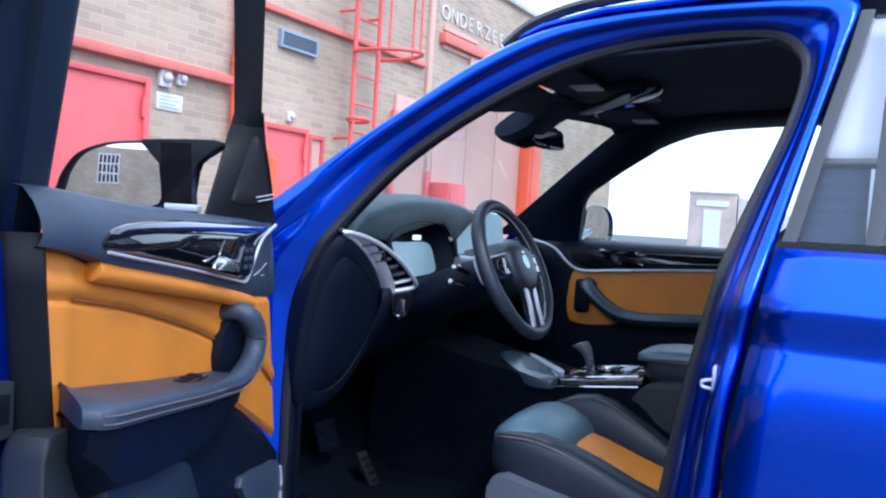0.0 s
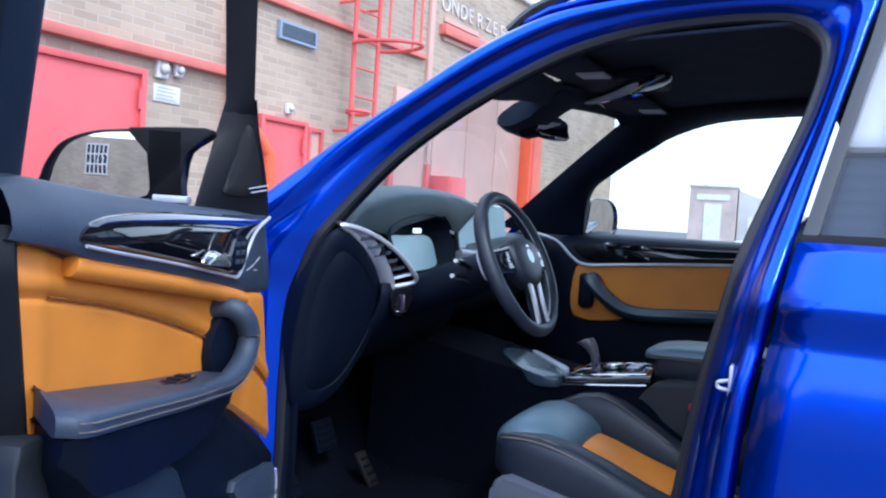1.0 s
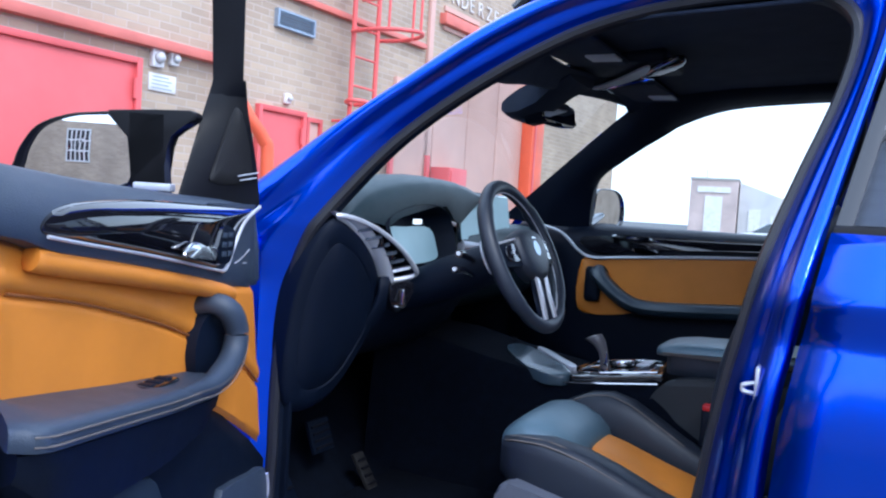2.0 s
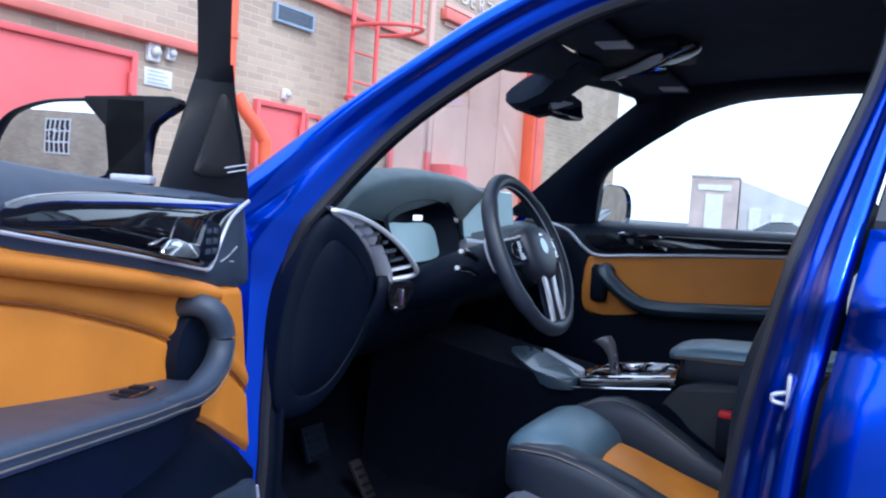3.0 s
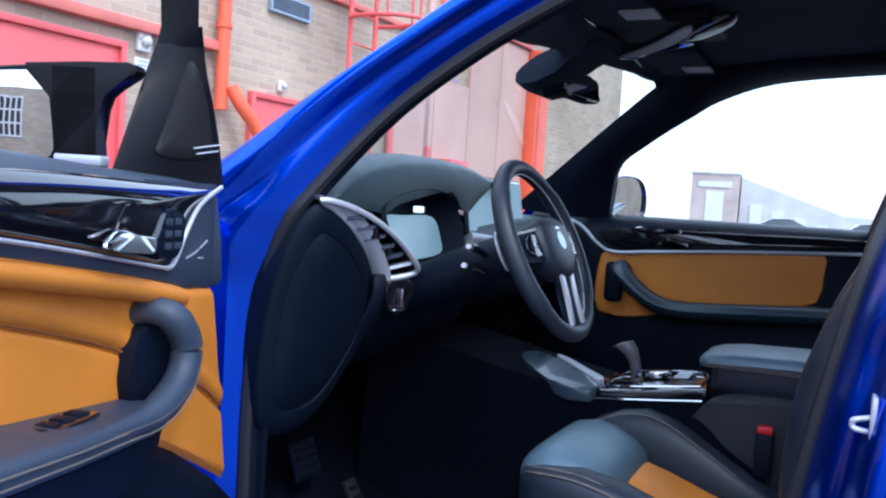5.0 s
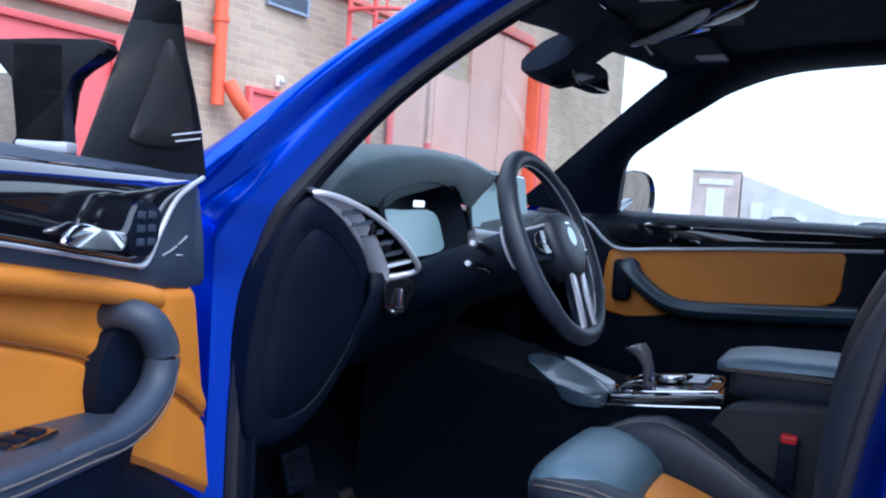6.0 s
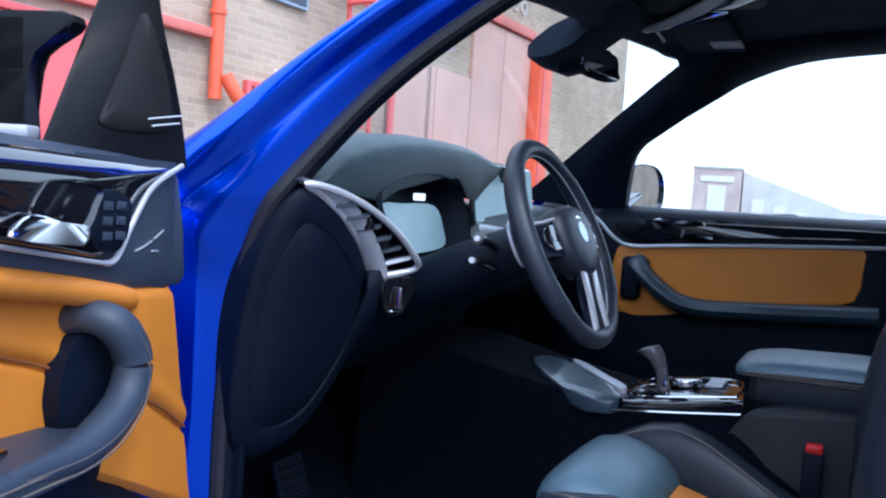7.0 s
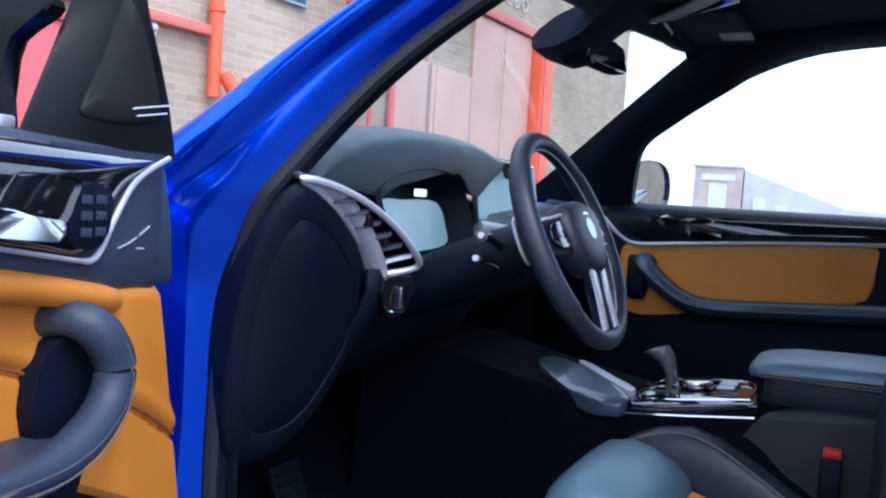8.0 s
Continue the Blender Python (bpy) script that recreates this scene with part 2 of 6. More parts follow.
def on_wall(*p):
    """A place from metres out of the facade, along it and up."""
    return WALL @ V(p)


def wall_box(bm, lo, hi, bev=0.0):
    box(bm, lo, hi, bev, m=WALL)


hall = thing("wall_hall", on_wall(-0.2, 0, 0), "buff brick hall facade with red steelwork", "building", kind="structure")
bm = bmesh.new()
wall_box(bm, (-0.35, -9.0, 0), (0, 9.85, 4.42))
part("brickwork", bm, BRICK, hall)
for lo, hi in (((-9.0, 9.5, 0), (-0.35, 9.85, 4.42)), ((-9.0, -9.0, 0), (-0.35, -8.65, 4.42)), ((-9.0, -8.65, 0), (-8.65, 9.5, 4.42))):
    bm = bmesh.new()
    wall_box(bm, lo, hi)
    part("brickwork", bm, BRICK, hall)
bm = bmesh.new()
wall_box(bm, (-8.65, -8.65, 4.1), (-0.35, 9.5, 4.3))
part("flat_roof", bm, CONCRETE, hall, "flat concrete roof")
bm = bmesh.new()
wall_box(bm, (-0.4, -9.05, 4.42), (0.06, 9.9, 4.5), 0.01)
part("coping", bm, STONE, hall, "pale stone coping")


def wall_beam(name, lo, hi, mat=BEAM, bev=0.008):
    b = bmesh.new()
    wall_box(b, lo, hi, bev)
    return part(name, b, mat, hall)


wall_beam("beam", (0, -6.0, 2.23), (0.10, -0.72, 2.31))
wall_beam("beam", (0, -0.60, 3.02), (0.07, 2.55, 3.08))
wall_beam("beam", (0, -6.0, 3.55), (0.07, -0.72, 3.61))
wall_beam("pilaster", (0, 2.62, 0), (0.05, 2.72, 4.42), SALMON)
wall_beam("door_header", (0, 2.9, 3.42), (0.10, 5.45, 3.55))

# drainpipe with an elbow at its foot
pipe = thing("drainpipe", on_wall(0.1, -0.65, 0), "orange-red painted drainpipe on the brick wall", "pipe")
bm = bmesh.new()
tube(bm, [on_wall(0.09, -0.68, 4.4), on_wall(0.09, -0.68, 1.75)], 0.055, 14)
part("downpipe", bm, ORANGE, pipe)
bm = bmesh.new()
tube(bm, curve([on_wall(0.14, -0.62, 1.95), on_wall(0.20, -0.55, 1.80), on_wall(0.26, -0.42, 1.62), on_wall(0.28, -0.38, 1.40), on_wall(0.28, -0.38, 0.0)], 6), 0.06, 14)
part("elbow", bm, ORANGE, pipe)
for z in (2.45, 3.6):
    bm = bmesh.new()
    tube(bm, [on_wall(0.09, -0.68, z - 0.02), on_wall(0.09, -0.68, z + 0.02)], 0.068, 14)
    part("pipe_clamp", bm, ORANGE, pipe)


def steel_door(y0, y1, top, label):
    d = thing("door_1", on_wall(0, (y0 + y1) / 2, 0), label, "door", kind="structure")
    b = bmesh.new()
    wall_box(b, (-0.02, y0 + 0.05, 0.02), (0.03, y1 - 0.05, top - 0.05), 0.006)
    part("leaf", b, RED, d)
    b = bmesh.new()
    wall_box(b, (0, y0, 0), (0.06, y0 + 0.05, top), 0.004)
    wall_box(b, (0, y1 - 0.05, 0), (0.06, y1, top), 0.004)
    wall_box(b, (0, y0 + 0.05, top - 0.05), (0.06, y1 - 0.05, top), 0.004)
    part("frame", b, RED, d)
    for z in (0.3, top - 0.32):
        b = bmesh.new()
        tube(b, [on_wall(0.05, y1 - 0.06, z), on_wall(0.05, y1 - 0.06, z + 0.16)], 0.014, 8)
        part("hinge", b, RED, d)
    b = bmesh.new()
    tube(b, curve([on_wall(0.03, y0 + 0.14, 1.05), on_wall(0.08, y0 + 0.14, 1.05), on_wall(0.085, y0 + 0.27, 1.05)], 4), 0.01, 8)
    part("handle", b, SATIN, d)
    return d


steel_door(-2.95, -1.60, 2.13, "wide red painted steel door in the brick wall")
steel_door(-0.28, 0.40, 1.97, "narrow red painted steel door beside the ladder").name = "door_2"
# wired side light beside the narrow door
side = thing("window_1", on_wall(0, 0.55, 1), "narrow red framed side light beside the door", "window", kind="structure")
bm = bmesh.new()
for lo, hi in (((0, 0.42, 0), (0.05, 0.46, 1.93)), ((0, 0.62, 0), (0.05, 0.66, 1.93)), ((0, 0.46, 1.89), (0.05, 0.62, 1.93)), ((0, 0.46, 1.38), (0.05, 0.62, 1.42)), ((0, 0.46, 0), (0.05, 0.62, 0.5))):
    wall_box(bm, lo, hi)
part("window_frame", bm, RED, side)
bm = bmesh.new()
wall_box(bm, (0.004, 0.46, 0.5), (0.02, 0.62, 1.89))
part("pane", bm, SALMON, side)

# louvred vent
vent = thing("wall_vent", on_wall(0, 0.13, 2.8), "blue-grey louvred metal vent in brick", "vent")
bm = bmesh.new()
for lo, hi in (((0, -0.085, 2.72), (0.05, 0.47, 2.74)), ((0, -0.085, 2.87), (0.05, 0.47, 2.892)), ((0, -0.085, 2.74), (0.05, -0.06, 2.87)), ((0, 0.445, 2.74), (0.05, 0.47, 2.87))):
    wall_box(bm, lo, hi)
part("frame", bm, LOUVRE, vent)
for k in range(6):
    bm = bmesh.new()
    z = 2.745 + k * 0.0215
    slab(bm, [on_wall(0.045, -0.06, z), on_wall(0.045, 0.445, z), on_wall(0.01, 0.445, z + 0.02), on_wall(0.01, -0.06, z + 0.02)], (0, 0, 0.004))
    part("slat", bm, LOUVRE, vent)

# wall lamps, box and notice beside the wide door
for y, z, s in ((-1.44, 2.165, 0.075), (-1.27, 2.185, 0.055), (0.128, 2.07, 0.05)):
    lamp = thing("wall_lamp", on_wall(0.05, y, z), "white bulkhead lamp on the brick wall", "lamp", "bulkhead lamps")
    bm = bmesh.new()
    wall_box(bm, (0, y - s * 0.8, z - s), (0.05, y + s * 0.8, z + s), 0.012)
    part("housing", bm, WHITE, lamp)
    bm = bmesh.new()
    bmesh.ops.create_uvsphere(bm, u_segments=14, v_segments=8, radius=s * 0.62, matrix=Matrix.Translation(on_wall(0.06, y, z)))
    part("lens", bm, LAMPW, lamp)
notice = thing("notice_board", on_wall(0, -1.22, 1.92), "white notice plate screwed to the brick", "sign")
bm = bmesh.new()
wall_box(bm, (0, -1.50, 1.905), (0.012, -1.225, 2.045), 0.003)
part("plate", bm, WHITE, notice)
bm = bmesh.new()
for k in range(4):
    wall_box(bm, (0.012, -1.47, 1.925 + k * 0.03), (0.014, -1.27 - 0.03 * (k % 2), 1.932 + k * 0.03))
part("text_bars", bm, LOUVRE, notice)

# caged ladder
ladder = thing("ladder", on_wall(0.2, 1.27, 1.6), "red painted steel ladder with safety cage", "ladder")
for y in (0.87, 1.29):
    bm = bmesh.new()
    tube(bm, [on_wall(0.22, y, 1.55), on_wall(0.22, y, 4.9)], 0.026, 10)
    part("stile", bm, LADDER, ladder)
for k in range(11):
    bm = bmesh.new()
    tube(bm, [on_wall(0.22, 0.87, 1.72 + 0.3 * k), on_wall(0.22, 1.29, 1.72 + 0.3 * k)], 0.012, 8)
    part("rung", bm, LADDER, ladder)
for z, dy in ((2.12, -0.32), (2.86, 0.0), (3.60, 0.0), (4.34, 0.0)):
    bm = bmesh.new()
    pts = [(0.22, 0.84), (0.50, 0.80), (0.78, 0.90), (0.90, 1.08), (0.78, 1.26), (0.50, 1.36), (0.22, 1.32)] if dy == 0 else [(0.22, 0.87), (0.30, 0.70), (0.42, 0.60), (0.52, 0.66), (0.50, 0.80), (0.38, 0.90), (0.24, 0.92)]
    tube(bm, curve([on_wall(a, b, z) for a, b in pts], 5), 0.022, 8)
    part("cage_hoop", bm, LADDER, ladder)
for y, x in ((0.86, 0.66), (1.08, 0.90), (1.30, 0.66)):
    bm = bmesh.new()
    tube(bm, [on_wall(x, y, 2.84), on_wall(x, y, 4.5)], 0.014, 8)
    part("cage_bar", bm, LADDER, ladder)
for z in (1.95, 3.3):
    for y in (0.87, 1.29):
        bm = bmesh.new()
        tube(bm, [on_wall(0, y, z), on_wall(0.22, y, z)], 0.016, 8)
        part("bracket", bm, LADDER, ladder)

# big folding door behind the windscreen, with its steel frame
gate = thing("door_3", on_wall(0, 4.2, 0), "large faded salmon folding door in an orange-red frame", "door", kind="structure")
for k in range(4):
    bm = bmesh.new()
    y = 1.95 + k * 0.87
    wall_box(bm, (0.0, y + 0.01, 0.05), (0.05, y + 0.86, 3.40 if k > 1 else 2.6), 0.006)
    part("leaf", bm, SALMON, gate)
bm = bmesh.new()
wall_box(bm, (0, 5.43, 0), (0.22, 5.86, 3.42), 0.01)
part("post", bm, ORANGE, gate)
bm = bmesh.new()
wall_box(bm, (0.22, 5.50, 0), (0.235, 5.56, 3.42))
part("guide_rail", bm, RED, gate)
for y, z0, z1 in ((1.85, 0, 2.4), (2.66, 0, 1.75)):
    bm = bmesh.new()
    wall_box(bm, (0.05, y, z0), (0.09, y + 0.08, z1), 0.004)
    part("upright", bm, RED, gate)
cab = thing("meter_cabinet", on_wall(0.2, 3.0, 0), "red painted steel cabinet against the hall door", "cabinet")
bm = bmesh.new()
wall_box(bm, (0.06, 2.8, 0), (0.34, 3.25, 1.62), 0.01)
part("body", bm, RED, cab)
bm = bmesh.new()
wall_box(bm, (0.34, 2.83, 0.05), (0.355, 3.22, 1.58), 0.004)
part("door", bm, RED, cab)
win = thing("window_2", on_wall(0, 3.6, 3.4), "high red framed window strip", "window", kind="structure")
bm = bmesh.new()
wall_box(bm, (0.0, 2.98, 3.60), (0.03, 3.9, 3.66))
wall_box(bm, (0.0, 2.98, 3.36), (0.03, 3.9, 3.41))
part("window_frame", bm, SALMON, win)

# lettering in white on the parapet
sign = thing("wall_lettering", WALL @ V((0.01, 4.0, 3.8)), "white painted capital letters on the brick parapet", "sign")
for k, ch in enumerate("ONDERZEEBO"):
    fc = bpy.data.curves.new("letter", "FONT")
    fc.body, fc.size, fc.extrude = ch, 0.27, 0.008
    tmp = new("letter_outline", fc)
    bpy.context.view_layer.update()
    me = bpy.data.meshes.new_from_object(tmp.evaluated_get(bpy.context.evaluated_depsgraph_get()))
    bpy.data.objects.remove(tmp)
    me.materials.append(FADED)
    me.transform(WALL @ pose(0.012, 2.90 + 0.238 * k, 3.735, 90, 0, 90))
    letter = new("letter", me)
    letter.parent, letter.matrix_parent_inverse = sign, sign.matrix_basis.inverted()

# low brick building across the yard; haze and glare are in its pale colours
far = thing("brick_building", (-7.1, 55, 0), "low red-brown brick building across the yard, paled as by haze", "building")
FARM = pose(-8.6, 52, 0, 0, 0, 6)
bm = bmesh.new()
box(bm, (0, 0, 0), (2.9, 6, 4.05), m=FARM)
part("wall", bm, BRICKFAR, far)
bm = bmesh.new()
box(bm, (-0.06, -0.06, 4.05), (2.96, 6.06, 4.2), 0.02, m=FARM)
part("roof", bm, STONE, far)
bm = bmesh.new()
box(bm, (0.95, -0.06, 0.05), (2.0, -0.004, 3.0), m=FARM)
part("door", bm, WHITE, far)
bm = bmesh.new()
box(bm, (0.45, -0.08, 3.25), (2.45, -0.004, 3.6), m=FARM)
part("sign_panel", bm, WHITE, far)
bm = bmesh.new()
tube(bm, [FARM @ V((0.9, 1, 4.2)), FARM @ V((0.9, 1, 4.75))], 0.05, 8)
part("flue", bm, STONE, far)
shed = thing("low_shed", (-2, 56, 0), "long low grey shed with a sloping roof, paled as by haze", "building")
bm = bmesh.new()
slab(bm, [FARM @ V(p) for p in ((2.98, 1, 0), (2.98, 1, 4.0), (9.0, 1, 1.9), (14, 1, 1.7), (14, 1, 0))], FARM.to_3x3() @ V((0, 6, 0)))
part("wall", bm, PALEWALL, shed)
for k in range(4):
    bm = bmesh.new()
    box(bm, (3.6 + 1.3 * k, 0.93, 0.9), (4.3 + 1.3 * k, 0.996, 2.3 - 0.35 * k), m=FARM)
    part("window", bm, WHITE, shed)

# brick building behind the yard, seen in the wing mirror
south = thing("wall_south", (-2, -8, 0), "buff brick wall behind the yard", "building", kind="structure")
bm = bmesh.new()
box(bm, (-14, -8.35, 0), (9.0, -8, 2.3))
part("brickwork", bm, BRICK, south)
barred = thing("window_3", (-0.8, -8, 1.5), "barred white framed window in brick", "window", kind="structure")
bm = bmesh.new()
box(bm, (-1.32, -8.0, 0.92), (-0.36, -7.99, 2.05))
part("pane", bm, SCREEN, barred)
for k in range(6):
    bm = bmesh.new()
    box(bm, (-1.32 + 0.18 * k, -7.99, 0.92), (-1.265 + 0.18 * k, -7.96, 2.05))
    part("window_bar", bm, WHITE, barred)
for k in range(4):
    bm = bmesh.new()
    box(bm, (-1.32, -7.995, 0.92 + 0.36 * k), (-0.36, -7.965, 0.97 + 0.36 * k))
    part("window_bar", bm, WHITE, barred)


def parked_car(x, y, turn, mat, label):
    """A small far-off saloon: body, glasshouse, four wheels."""
    c = thing("parked_car", (x, y, 0), label, "car", "parked cars")
    m = pose(x, y, 0, 0, 0, turn)
    b = bmesh.new()
    rings = []
    for px, z0, z1, w in ((-2.1, 0.4, 0.68, 0.70), (-1.9, 0.28, 0.80, 0.84), (-0.9, 0.24, 0.93, 0.88), (0.9, 0.24, 0.96, 0.88), (1.9, 0.28, 0.92, 0.85), (2.1, 0.4, 0.80, 0.74)):
        rings.append([m @ V((px, w * a, (z0 + z1) / 2 + (z1 - z0) / 2 * q)) for a, q in ((-1, -0.8), (-1, 0.3), (-0.9, 0.9), (-0.7, 1), (0.7, 1), (0.9, 0.9), (1, 0.3), (1, -0.8), (0.8, -1), (-0.8, -1))])
    loft(b, rings)
    part("body", b, mat, c)
    b = bmesh.new()
    loft(b, [[m @ V((px, w * a, z0 + (z1 - z0) * q)) for a, q in ((-1, 0), (-0.85, 0.9), (-0.7, 1), (0.7, 1), (0.85, 0.9), (1, 0))] for px, z0, z1, w in ((-1.15, 0.90, 0.93, 0.80), (-0.45, 0.92, 1.40, 0.82), (0.7, 0.93, 1.44, 0.82), (1.6, 0.92, 0.98, 0.78))])
    part("glasshouse", b, SCREEN, c, "dark car windows")
    b = bmesh.new()
    loft(b, [[m @ V((px, 0.72 * a, z)) for a in (-1, -0.5, 0.5, 1)] + [m @ V((px, 0.72 * a, z - 0.03)) for a in (1, 0.5, -0.5, -1)] for px, z in ((-0.4, 1.41), (0.1, 1.46), (0.75, 1.455))])
    part("roof", b, mat, c)
    for px in (-1.3, 1.3):
        for a in (-1, 1):
            b = bmesh.new()
            disc(b, m @ V((px, a * 0.70, 0.32)), m.to_3x3() @ V((0, a, 0)), 0.32, 0.2, 18, 0.03)
            part("wheel", b, TYRE, c)
    return c


parked_car(-2.6, 44.0, 12, WHITECAR, "white saloon car parked before the sheds")
parked_car(1.6, 45.5, 8, WHITECAR, "white saloon car parked before the sheds")

east = thing("wall_east", (13, 12, 0), "buff brick wall at the yard's edge", "building", kind="structure")
bm = bmesh.new()
box(bm, (13.0, 3.0, 0), (13.35, 22.0, 4.4))
part("brickwork", bm, BRICK, east)

# ---- the car: body shell ----
car = thing("car", (1.4, 0, 0), "metallic blue sport utility vehicle with the driver's door open", "car")
SKIN = [(0.28, -0.880), (0.45, -0.914), (0.58, -0.930), (0.70, -0.935), (0.78, -0.933), (0.84, -0.928), (0.88, -0.922), (0.91, -0.915), (0.935, -0.909), (0.955, -0.910), (0.98, -0.918), (1.0, -0.926), (1.006, -0.926), (1.02, -0.920), (1.06, -0.894), (1.098, -0.866), (1.12, -0.858), (1.35, -0.762), (1.60, -0.645)]
SEAL = [(0.30, -0.80), (1.05, -0.79), (1.55, -0.585)]


def skin(z):
    return lerp_table(z, SKIN)


def seal_y(z):
    return lerp_table(z, SEAL)


# front door opening: the line of the seal and the line where the visible jamb ends, as x and z
INNER = [(0.575, 0.36), (0.562, 0.55), (0.560, 0.72), (0.572, 0.86), (0.605, 0.985), (0.662, 1.085), (0.775, 1.235), (0.90, 1.345), (1.03, 1.43), (1.155, 1.493), (1.28, 1.531), (1.40, 1.548), (1.52, 1.553), (1.605, 1.545), (1.655, 1.512), (1.673, 1.455), (1.655, 1.345), (1.607, 1.195), (1.567, 1.06), (1.528, 0.88), (1.505, 0.745), (1.485, 0.60), (1.44, 0.44), (1.33, 0.375), (1.05, 0.36), (0.72, 0.355)]
OUTER = [(0.40, 0.26), (0.395, 0.55), (0.395, 0.75), (0.39, 0.92), (0.40, 1.05), (0.531, 1.155), (0.668, 1.268), (0.817, 1.379), (0.962, 1.488), (1.111, 1.563), (1.263, 1.592), (1.40, 1.602), (1.52, 1.605), (1.66, 1.604), (1.755, 1.592), (1.738, 1.48), (1.708, 1.345), (1.676, 1.195), (1.653, 1.08), (1.630, 0.94), (1.612, 0.82), (1.602, 0.66), (1.60, 0.40), (1.45, 0.27), (1.05, 0.26), (0.62, 0.26)]
inner = curve([(x, 0, z) for x, z in INNER], 7, True)
outer = curve([(x, 0, z) for x, z in OUTER], 7, True)
PROFILE = [(p.x, p.y) for p in curve([(0.0, 0.12, 0), (0.10, 0.0, 0), (0.22, 0.0, 0), (0.34, 0.06, 0), (0.44, 0.24, 0), (0.52, 0.40, 0), (0.64, 0.47, 0), (0.74, 0.55, 0), (0.84, 0.72, 0), (0.93, 0.88, 0), (1.0, 1.0, 0)], 3)]


def side_band(flip):
    b = bmesh.new()
    rows = []
    for u, w in PROFILE:
        row = []
        for i, o in zip(inner, outer):
            p = o.lerp(i, u)
            row.append(V((p.x, flip * ((1 - w) * skin(o.lerp(i, min(u, 0.4)).z) + w * (seal_y(p.z))), p.z)))
        rows.append(row)
    grid(b, rows, close_v=True)
    return b


part("side_frame", side_band(1), PAINT, car, "metallic blue door frame and pillars")
part("side_frame", side_band(-1), PAINT, car, "metallic blue door frame and pillars")


def seal_line(flip, r, inset, squash=1.0):
    b = bmesh.new()
    tube(b, [V((p.x, flip * (seal_y(p.z) + inset), p.z)) for p in inner], r, 8, True, squash, (0, 1, 0))
    return b


part("door_seal", seal_line(1, 0.013, 0.0), SEALRUBBER, car, "black rubber door seal")
part("door_seal", seal_line(-1, 0.013, 0.0), SEALRUBBER, car, "black rubber door seal")


def lining(flip):
    """Dark trim that runs inward from the seal round the opening."""
    b = bmesh.new()
    rows = []
    cx, cz = 1.12, 0.95
    for k, (inset, shrink) in enumerate(((0.004, 0.0), (0.014, 0.012), (0.038, 0.014), (0.048, -0.01), (0.06, -0.06))):
        rows.append([V((p.x + (cx - p.x) * shrink * 1.2, flip * (seal_y(p.z) + inset), p.z + (cz - p.z) * shrink * 1.2)) for p in inner])
    grid(b, rows, close_v=True)
    return b


part("pillar_trim", lining(1), PLASTIC, car, "dark grained pillar trim")

# door striker on the B-pillar
striker = bmesh.new()
box(striker, (1.576, -0.908, 0.815), (1.583, -0.875, 0.892), 0.003)
part("striker", striker, SATIN, car, "steel door striker")
bm = bmesh.new()
tube(bm, curve([(1.580, -0.894, 0.866), (1.563, -0.897, 0.862), (1.558, -0.897, 0.859), (1.558, -0.897, 0.853), (1.563, -0.897, 0.850), (1.580, -0.894, 0.848)], 4), 0.0035, 8)
part("striker_loop", bm, SATIN, car)

# rear door with glass
REAR = [(1.606, 0.30), (1.610, 0.66), (1.620, 0.82), (1.638, 0.94), (1.661, 1.08), (1.684, 1.195), (1.716, 1.345), (1.746, 1.48), (1.765, 1.585)]


def front_x(z):
    return lerp_table(z, [(b, a) for a, b in REAR])


def body_panel(flip, x0, x1, zs, nx=10, bow=0.0):
    b = bmesh.new()
    rows = []
    for z in zs:
        a = x0(z) if callable(x0) else x0
        rows.append([V((a + (x1 - a) * i / nx, flip * (skin(z) - bow * math.sin(math.pi * i / nx)), z)) for i in range(nx + 1)])
    grid(b, rows)
    return b


